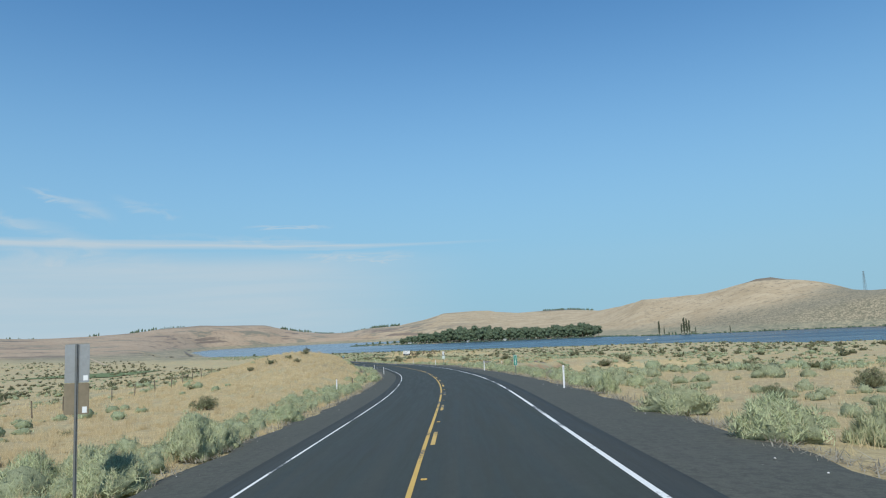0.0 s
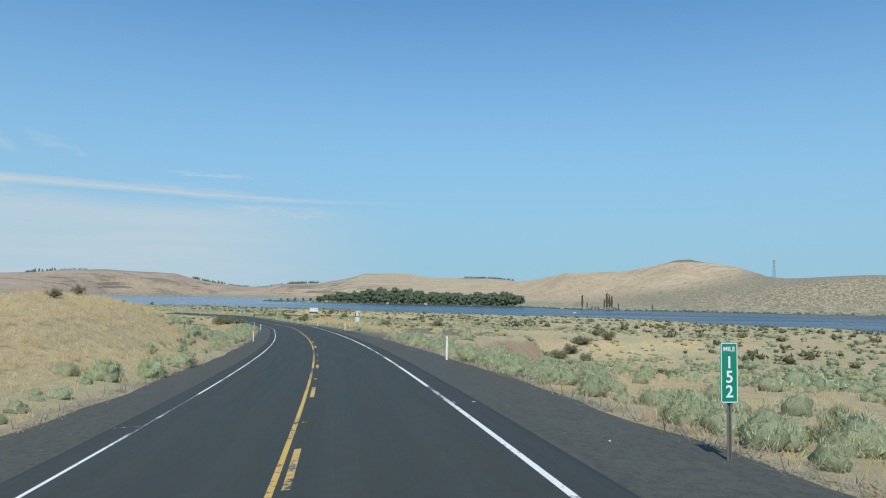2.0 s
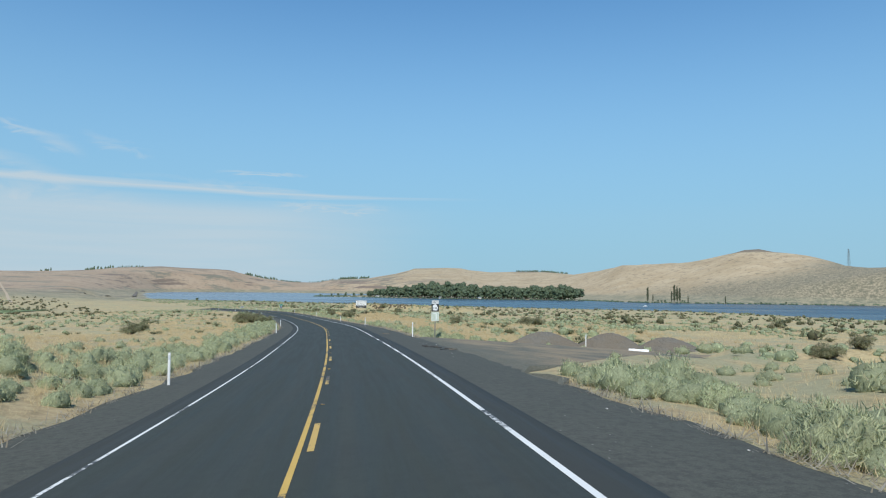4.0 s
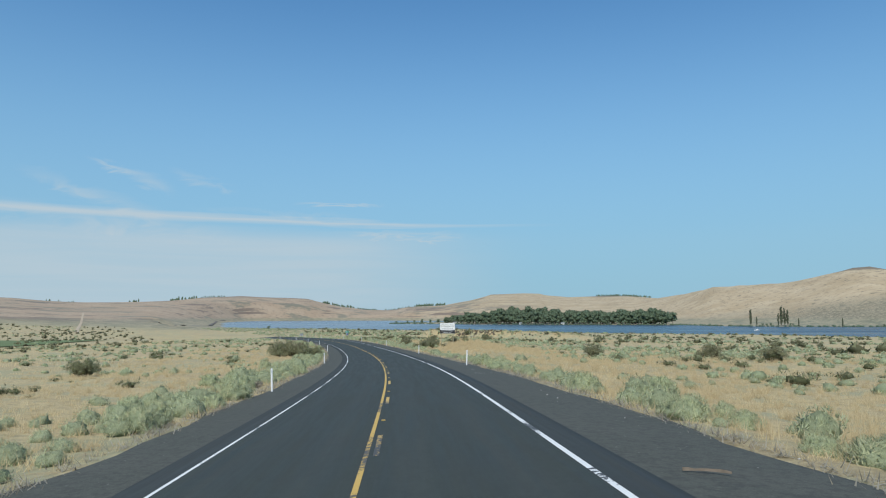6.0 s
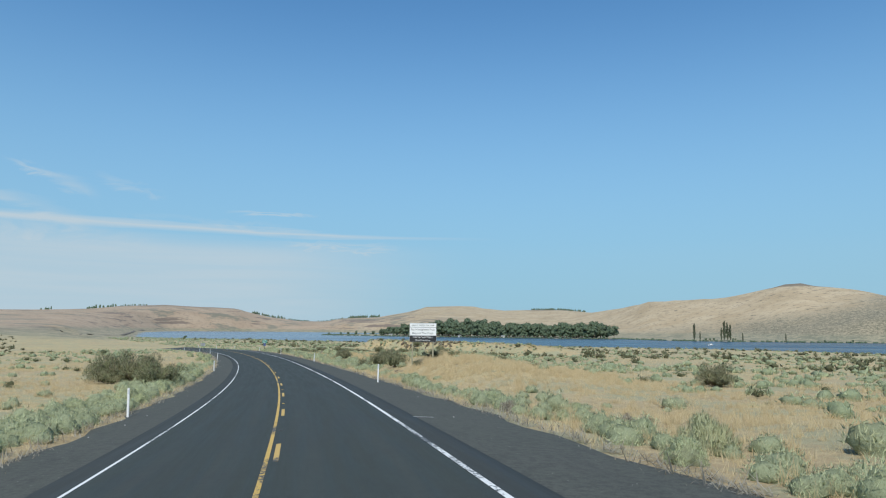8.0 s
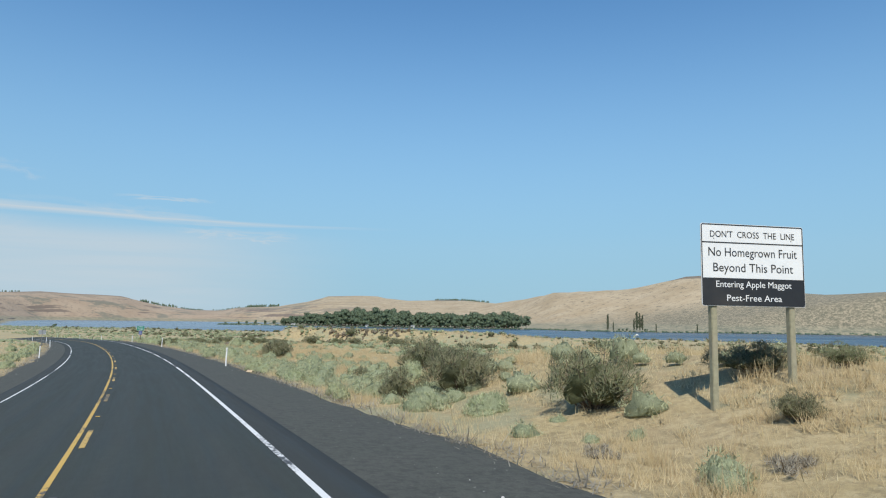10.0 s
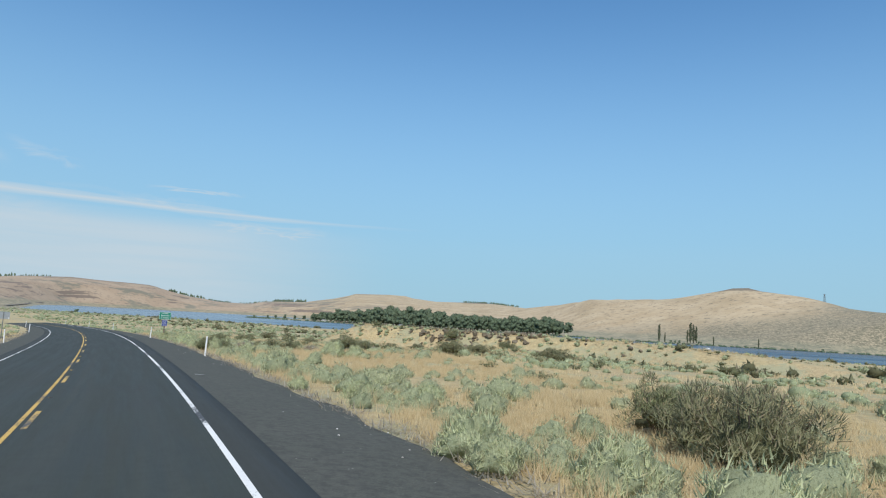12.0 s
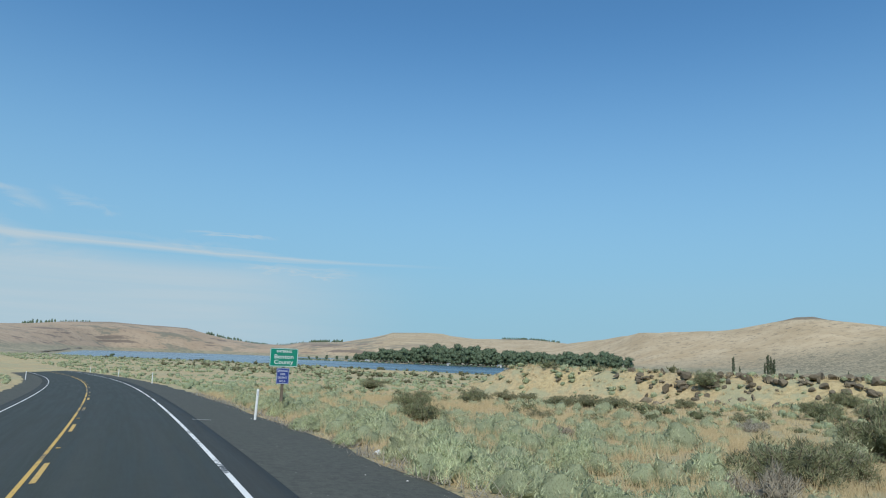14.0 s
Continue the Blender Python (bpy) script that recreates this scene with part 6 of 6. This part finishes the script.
# ---- trees across the water ----
def tree_meshes(seed, w, h, lobes, n, leaf, mat, tall=False):
    rng = np.random.RandomState(seed)
    lb = []
    for k in range(lobes):
        t = (k + 0.5) / lobes
        if tall:
            r = w * 0.5 * (0.35 + 0.65 * math.sin(math.pi * min(t * 0.85 + 0.12, 1)))
            lb.append((rng.uniform(-0.1, 0.1) * w, rng.uniform(-0.1, 0.1) * w, h * (0.08 + 0.86 * t), r, r, h * 0.09))
        else:
            a, rr = rng.uniform(0, 6.28), w * 0.32 * math.sqrt(rng.uniform())
            zz = h * rng.uniform(0.16, 0.8)
            k2 = 1.15 - abs(zz / h - 0.5)
            r = w * rng.uniform(0.17, 0.27) * k2
            lb.append((rr * math.cos(a), rr * math.sin(a), zz, r, r, r * rng.uniform(0.8, 1.1)))
    v, t, nrm = tuft_cloud(rng, n, lb, leaf, 0.3, 0.5, 0.3)
    cv, ct, cn = body_of(rng, lb, 0.8, BALL, 0.2)
    crown = leaf_mesh("crown", np.concatenate([v, cv]), np.concatenate([t, ct + len(v)]), np.concatenate([nrm, cn]), mat)
    bm = bmesh.new()
    segs, rings = 7, []
    for j in range(5):
        z = h * (-0.03 + 0.75 * j / 4)
        r = w * 0.035 * (1 - 0.75 * j / 4)
        off = (0.02 * w * math.sin(j * 1.3 + seed), 0.02 * w * math.cos(j * 1.7 + seed))
        rings.append([bm.verts.new((off[0] + r * math.cos(6.283 * i / segs), off[1] + r * math.sin(6.283 * i / segs), z)) for i in range(segs)])
    for a, b in zip(rings, rings[1:]):
        for i in range(segs):
            bm.faces.new((a[i], a[(i + 1) % segs], b[(i + 1) % segs], b[i]))
    if not tall:
        for k in range(5):
            a = 6.283 * k / 5 + seed
            z0, z1 = h * (0.2 + 0.06 * k), h * (0.45 + 0.07 * k)
            r0, q = w * 0.016, []
            for (rr, z) in ((0.0, z0), (w * 0.25, z1)):
                c = Vector((rr * math.cos(a), rr * math.sin(a), z))
                q.append([bm.verts.new(c + Vector((r0 * math.cos(2.1 * i), r0 * math.sin(2.1 * i), 0))) for i in range(3)])
                r0 *= 0.5
            for i in range(3):
                bm.faces.new((q[0][i], q[0][(i + 1) % 3], q[1][(i + 1) % 3], q[1][i]))
    trunk = bpy.data.meshes.new("trunk")
    bm.to_mesh(trunk)
    bm.free()
    trunk.materials.append(M_BARK)
    return crown, trunk


BROAD = [tree_meshes(40 + k, 11, 17, 20, 800, 1.45, M_TREE) for k in range(5)]
POPLAR = [tree_meshes(60 + k, 3.4, 24, 10, 420, 1.4, M_POPLAR, True) for k in range(3)]


def tree(kind, x, y, k, tall, label, group):
    crown, trunk = kind[rs.randint(len(kind))]
    root = new("tree" if kind is BROAD else "poplar_tree")
    for nm, me in (("trunk", trunk), ("crown", crown)):
        ob = new(nm, me)
        ob.parent = root
    root.matrix_basis = pose(x, y, max(land_at(x, y), ZW + 0.1) - 0.2, 0, 0, rs.uniform(0, 360)) @ Matrix.Diagonal((k, k, k * tall, 1))
    return tagged(root, label, "tree", group)


BELT = np.array([(300, 1362), (262, 1372), (225, 1378), (180, 1392), (130, 1408), (80, 1432), (35, 1462), (0, 1485), (-45, 1515), (-85, 1545)], dtype=float)
for k in range(250):
    u = (k + rs.uniform(0, 1)) / 250 * (len(BELT) - 1.01)
    i = int(u)
    c = BELT[i] * (1 - u + i) + BELT[i + 1] * (u - i)
    depth = abs(rs.normal(0, 16)) + 2
    size = rs.uniform(0.75, 1.15) * float(np.interp(u, [0, 3, 4.2, 4.6, 6.2, 6.6, 7.8, 9], [1.4, 1.4, 1.4, 1.65, 1.65, 1.45, 1.25, 0.75]))
    tree(BROAD, c[0] + depth * 0.35 + rs.uniform(-4, 4), c[1] + depth, size, rs.uniform(0.85, 1.2), "dark green broadleaf tree in a dense shore grove", "trees of the shore grove")
tree(BROAD, 309, 1350, 1.5, 1.0, "rounded dark green tree at the grove's end", "trees of the shore grove")
for x, y, k in ((-95, 1560, 0.6), (-112, 1575, 0.55), (-130, 1590, 0.6), (-160, 1600, 0.45), (-185, 1610, 0.4), (-75, 1600, 0.7), (-20, 1640, 0.7), (20, 1660, 0.8), (-150, 1640, 0.5)):
    tree(BROAD, x, y, k, 0.9, "small dark green tree on the shore spit", "trees on the spit")
for x, y, k in ((368.8, 1169, 1.0), (378, 1172, 0.55), (404, 1163, 0.75), (409, 1165, 1.15), (414.5, 1168, 1.05), (419.5, 1170, 0.95), (404, 1100, 0.5), (452, 1085, 0.5)):
    tree(POPLAR, x, y, k, 1.0, "slim dark columnar poplar on the far shore", "poplars on the far shore")
for x, y, k in ((395, 1166, 0.35), (390, 1168, 0.3), (385, 1170, 0.32), (424, 1172, 0.3), (428, 1173, 0.25), (520, 1115, 0.3), (560, 1120, 0.3), (-225, 870, 0.33)):
    tree(BROAD, x, y, k, 0.8, "low rounded tree by the water", "low shore trees")

# reeds and scrub along the far shore, woods on the far ridges
LOWSCRUB = proto_bushes(380, 4, dome_lobes, 5.0, 2.4, 8, 20, 1.1, 0.5, 0.5, 1.0, 8, 3)
sv = []
for (ax, ay), (bx, by) in zip(SHORE[13:27], SHORE[14:28]):
    n = int(math.hypot(bx - ax, by - ay) / 2.4)
    t = rg.uniform(0, 1, n)
    sv.append(np.stack([ax + (bx - ax) * t + rg.normal(0, 5, n), ay + (by - ay) * t + rg.normal(4, 5, n)], 1))
sv = np.concatenate(sv)
dd = lake_distance(sv[:, 0], sv[:, 1])
sv = sv[dd > -3]
m = len(sv)
stuff_plants("shore_scrub", "dark green reeds and scrub along the far shore", M_TREE, (sv[:, 0], sv[:, 1], np.maximum(land(sv[:, 0], sv[:, 1]), ZW) - 0.1, rg.uniform(0.6, 1.25, m), rg.uniform(0.6, 1.1, m), rg.uniform(0, 6.28, m), rg.randint(0, 4, m)), LOWSCRUB, "scrub")


sv = []
for (ax, ay), (bx, by) in zip(SHORE[:7], SHORE[1:8]):
    n = int(math.hypot(bx - ax, by - ay) / 1.6)
    t = rg.uniform(0, 1, n)
    sv.append(np.stack([ax + (bx - ax) * t + rg.normal(-3, 5, n), ay + (by - ay) * t + rg.normal(-5, 6, n)], 1))
sv = np.concatenate(sv)
sv = sv[lake_distance(sv[:, 0], sv[:, 1]) > -2]
m = len(sv)
stuff_plants("shore_reeds", "dark brown reeds and scrub along the near shore", M_DARKBRUSH, (sv[:, 0], sv[:, 1], np.maximum(land(sv[:, 0], sv[:, 1]), ZW) - 0.1, rg.uniform(0.25, 0.55, m), rg.uniform(0.6, 1.1, m), rg.uniform(0, 6.28, m), rg.randint(0, 4, m)), LOWSCRUB, "reeds")


def polar_place(az, r):
    a = np.radians(az)
    return P0[0] + r * np.sin(a), P0[1] + r * np.cos(a)


rt = np.array(RIDGE, dtype=float)
woods = []
for a0, a1, n, lo, hi in ((-24.6, -22.6, 26, 0.6, 1.3), (-22.4, -20.6, 30, 0.3, 0.7), (-13.0, -10.4, 60, 0.5, 1.1), (-10.2, -8.6, 60, 0.4, 0.6), (-5.6, -3.0, 110, 0.5, 1.1), (-8.0, -6.0, 40, 0.3, 0.6), (9.2, 13.4, 150, 0.5, 0.8), (-27.5, -26.8, 8, 0.6, 1.0), (-33, -31, 10, 0.4, 0.7)):
    az = rg.uniform(a0, a1, n)
    rr = np.interp(az, rt[:, 0], rt[:, 1]) + rg.uniform(-30, 10, n)
    x, y = polar_place(az, rr)
    woods.append((x, y, land(x, y) - 0.5, rg.uniform(lo, hi, n) * 3.0, rg.uniform(0.8, 1.5, n), rg.uniform(0, 6.28, n), rg.randint(0, 4, n)))
RIDGETREE = proto_bushes(390, 4, dome_lobes, 2.6, 3.4, 8, 20, 1.0, 0.6, 0.5, 1.0, 8, 3)
stuff_plants("far_woods", "dark tree rows on the far ridges", M_TREE, join(*woods), RIDGETREE, "woods")


# ---- rocks on the rise, fence, pylon, far buildings ----
def rock_mesh(seed):
    rng = np.random.RandomState(seed)
    bm = bmesh.new()
    bmesh.ops.create_icosphere(bm, subdivisions=2, radius=1.0)
    n1 = rng.normal(size=(11, 3))
    n1 /= np.linalg.norm(n1, axis=1)[:, None]
    cut = rng.uniform(0.3, 0.66, 11)
    for v in bm.verts:
        c = np.array(v.co)
        for a, d in zip(n1, cut):
            over = c @ a - d
            if over > 0:
                c = c - a * over
        v.co = Vector(c * (1 + rng.uniform(-0.03, 0.03)))
    me = bpy.data.meshes.new("rock")
    bm.to_mesh(me)
    bm.free()
    me.materials.append(M_ROCK)
    return me


ROCKS = [rock_mesh(k) for k in range(6)]
for k in range(170):
    ru = rs.uniform(-6, 21) if rs.uniform() < 0.75 else rs.uniform(-20, 46)
    rv = rs.uniform(-6.0, -2.0) if rs.uniform() < 0.6 else rs.uniform(-10.0, -4.0)
    r = rs.uniform(0.22, 0.6) * (1.6 if rs.uniform() < 0.15 else 1.0)
    x, y = -10 + 0.66 * ru + 0.75 * rv, 459 - 0.75 * ru + 0.66 * rv
    ob = new("rock", ROCKS[k % 6])
    ob.matrix_basis = pose(x, y, land_at(x, y) + 0.15 * r, rs.uniform(-15, 15), rs.uniform(-15, 15), rs.uniform(0, 360)) @ Matrix.Diagonal((r * 1.25, r, r, 1))
    tagged(ob, "dark brown basalt boulder on the grassy rise", "rock", "boulders on the rise")

fence = tagged(new("fence"), "old wire fence with thin grey wooden posts", "fence")
fp = [ground_point(44 + 5.2 * k, -31.0 + 0.3 * math.sin(k)) for k in range(13)]
fence.location = fp[0]
for k, p in enumerate(fp):
    bm = bmesh.new()
    bmesh.ops.create_cone(bm, cap_ends=True, segments=7, radius1=0.055, radius2=0.045, depth=1.5)
    bmesh.ops.translate(bm, verts=bm.verts[:], vec=(0, 0, 0.55))
    ob = part("fence_post", bm, M_FENCEWOOD, fence)
    ob.matrix_local = Matrix.Translation(p - fp[0]) @ pose(0, 0, 0, rs.uniform(-4, 4), rs.uniform(-4, 4), 0)
for h in (0.45, 0.8, 1.12):
    cu = bpy.data.curves.new("wire", "CURVE")
    cu.dimensions, cu.bevel_depth, cu.bevel_resolution = "3D", 0.004, 0
    sp = cu.splines.new("POLY")
    sp.points.add(len(fp) - 1)
    for q, p in zip(sp.points, fp):
        q.co = (*(p - fp[0] + Vector((0, 0, h))), 1)
    tmp = new("wire", cu)
    me = bpy.data.meshes.new_from_object(tmp)
    bpy.data.objects.remove(tmp)
    me.materials.append(M_STEEL)
    ob = new("wire", me)
    ob.parent = fence
st = part("stake", box_bm(-0.045, 0.045, -0.045, 0.045, -0.2, 1.05, 0.012), M_FENCEWOOD)
p = ground_point(69.7, -8.2)
st.matrix_basis = pose(p.x, p.y, p.z, 3, 2, 20)
tagged(st, "brown weathered wooden stake in dry grass", "stake")


def pylon(x, y, top, h, w):
    """A lattice transmission tower, its legs, braces and arms."""
    root = tagged(new("transmission_tower"), "grey steel lattice transmission tower on the far ridge", "pylon")

    def bar(name, a, b, r):
        a, b = Vector(a), Vector(b)
        bm = bmesh.new()
        bmesh.ops.create_cone(bm, cap_ends=True, segments=5, radius1=r, radius2=r, depth=(b - a).length)
        ob = part(name, bm, M_STEEL, root)
        ob.matrix_local = Matrix.Translation((a + b) / 2) @ (b - a).to_track_quat("Z", "Y").to_matrix().to_4x4()

    lv = [0, 0.25, 0.45, 0.62, 0.75, 0.86, 1.0]
    wd = [w * (1 - 0.82 * t) for t in lv]
    for sx, sy in ((1, 1), (1, -1), (-1, 1), (-1, -1)):
        bar("leg", (sx * w / 2, sy * w / 2, 0), (sx * wd[-1] / 2, sy * wd[-1] / 2, h), 0.28)
    for (t0, w0), (t1, w1) in zip(zip(lv, wd), zip(lv[1:], wd[1:])):
        for sy in (1, -1):
            bar("brace", (-w0 / 2, sy * w0 / 2, t0 * h), (w1 / 2, sy * w1 / 2, t1 * h), 0.16)
            bar("brace", (w0 / 2, sy * w0 / 2, t0 * h), (-w1 / 2, sy * w1 / 2, t1 * h), 0.16)
    for t, a in ((0.78, 0.5), (0.88, 0.42), (0.97, 0.34)):
        bar("arm", (-a * w, 0, t * h), (a * w, 0, t * h), 0.26)
    root.location = (x, y, top - h)


pylon(1290, 2095, 136, max(136 - land_at(1290, 2095), 30) + 1, 11)


# ---- green field and dirt track on the far slope ----
def drape(name, pts, width, mat, label, category, lift=0.35):
    """A strip laid over the land along a line."""
    v, f = [], []
    P = [Vector((a, b, 0)) for a, b in pts]
    line = []
    for a, b in zip(P, P[1:]):
        n = max(int((b - a).length / 12), 1)
        line += [a.lerp(b, i / n) for i in range(n)]
    line.append(P[-1])
    for i, c in enumerate(line):
        d = (line[min(i + 1, len(line) - 1)] - line[max(i - 1, 0)]).normalized()
        sd = Vector((-d.y, d.x, 0))
        for k in range(7):
            q = c + sd * width * (k / 6 - 0.5)
            v.append((q.x, q.y, land_at(q.x, q.y) + lift))
    for i in range(len(line) - 1):
        for k in range(6):
            a = i * 7 + k
            f.append((a, a + 1, a + 8, a + 7))
    return tagged(new(name, mesh_from(name, v, f, mat, True)), label, category, kind="structure")


M_FIELD = mat_gravel("green_crop", (0.09, 0.13, 0.045), (0.14, 0.175, 0.07))
M_TRACK = mat_gravel("pale_track", (0.36, 0.28, 0.19), (0.48, 0.39, 0.28))
a0, b0 = polar_place(-42.0, 380), polar_place(-33.6, 330)
drape("crop_field", [a0, b0], 70, M_FIELD, "irrigated green crop field below the slope", "field")
drape("dirt_track", [polar_place(-31.8, 560), polar_place(-31.6, 640), polar_place(-31.2, 800), polar_place(-30.8, 1300)], 2.6, M_TRACK, "pale dirt track climbing the far slope", "track")


drape("shore_embankment", [(-700, 700), (-520, 850), (-390, 1000), (-405, 1170), (-525, 1490), (-710, 1990), (-880, 2700)], 6, M_SPOIL, "low dark stone embankment along the western shore", "embankment", 1.0)


# ---- a boat on the lake and small buildings by the grove ----
def boat(x, y, turn):
    root = tagged(new("motor_boat"), "small white motor boat lying on the lake", "boat")
    bm = bmesh.new()
    rows = []
    for t, w, z in ((-2.6, 0.95, 0.75), (-1.0, 1.05, 0.75), (0.8, 0.95, 0.82), (2.0, 0.6, 0.92), (2.9, 0.06, 1.05)):
        rows.append([bm.verts.new((t, sy * w * k, zz)) for sy, k, zz in ((-1, 1.0, z), (-1, 0.8, 0.1), (0, 0, -0.25), (1, 0.8, 0.1), (1, 1.0, z))])
    for a, b in zip(rows, rows[1:]):
        for i in range(4):
            bm.faces.new((a[i], b[i], b[i + 1], a[i + 1]))
        bm.faces.new((a[4], b[4], b[0], a[0]))
    bm.faces.new(rows[0])
    bm.faces.new(rows[-1][::-1])
    bmesh.ops.recalc_face_normals(bm, faces=bm.faces[:])
    part("hull", bm, M_POSTWHITE, root)
    part("cabin", box_bm(-0.6, 1.0, -0.65, 0.65, 0.75, 1.55, 0.08), M_POSTWHITE, root, "white cabin")
    part("windshield", box_bm(0.98, 1.03, -0.55, 0.55, 1.05, 1.45), M_SIGNBLACK, root, "dark windshield")
    root.matrix_basis = pose(x, y, ZW + 0.05, 0, 0, turn)


boat(249, 832, 25)


def cabin(x, y, turn, w, d, h):
    root = tagged(new("small_house"), "small white house with pale roof below the trees", "house", "houses by the grove")
    part("wall", box_bm(-w / 2, w / 2, -d / 2, d / 2, -0.5, h, 0.03), M_LITTER, root)
    bm = bmesh.new()
    v = [bm.verts.new(c) for c in ((-w / 2 - 0.3, -d / 2 - 0.3, h), (w / 2 + 0.3, -d / 2 - 0.3, h), (w / 2 + 0.3, d / 2 + 0.3, h), (-w / 2 - 0.3, d / 2 + 0.3, h), (-w / 2 - 0.3, 0, h + 1.2), (w / 2 + 0.3, 0, h + 1.2))]
    for f in ((0, 1, 5, 4), (2, 3, 4, 5), (0, 4, 3), (1, 2, 5), (3, 2, 1, 0)):
        bm.faces.new([v[i] for i in f])
    bmesh.ops.recalc_face_normals(bm, faces=bm.faces[:])
    part("roof", bm, M_ALU, root, "pale metal roof")
    part("door", box_bm(-0.5, 0.5, -d / 2 - 0.04, -d / 2, 0, 2.05), M_WOOD, root, "weathered door")
    for sx in (-1, 1):
        part("window", box_bm(sx * w * 0.32 - 0.5, sx * w * 0.32 + 0.5, -d / 2 - 0.03, -d / 2, 0.9, 2.0), M_SIGNBLACK, root, "dark window")
    root.matrix_basis = pose(x, y, land_at(x, y), 0, 0, turn)


cabin(133, 1399, 10, 6.0, 4.0, 2.6)
cabin(62, 1436, 20, 5.0, 3.5, 2.4)
cabin(-60, 1520, 25, 7.0, 4.0, 2.5)
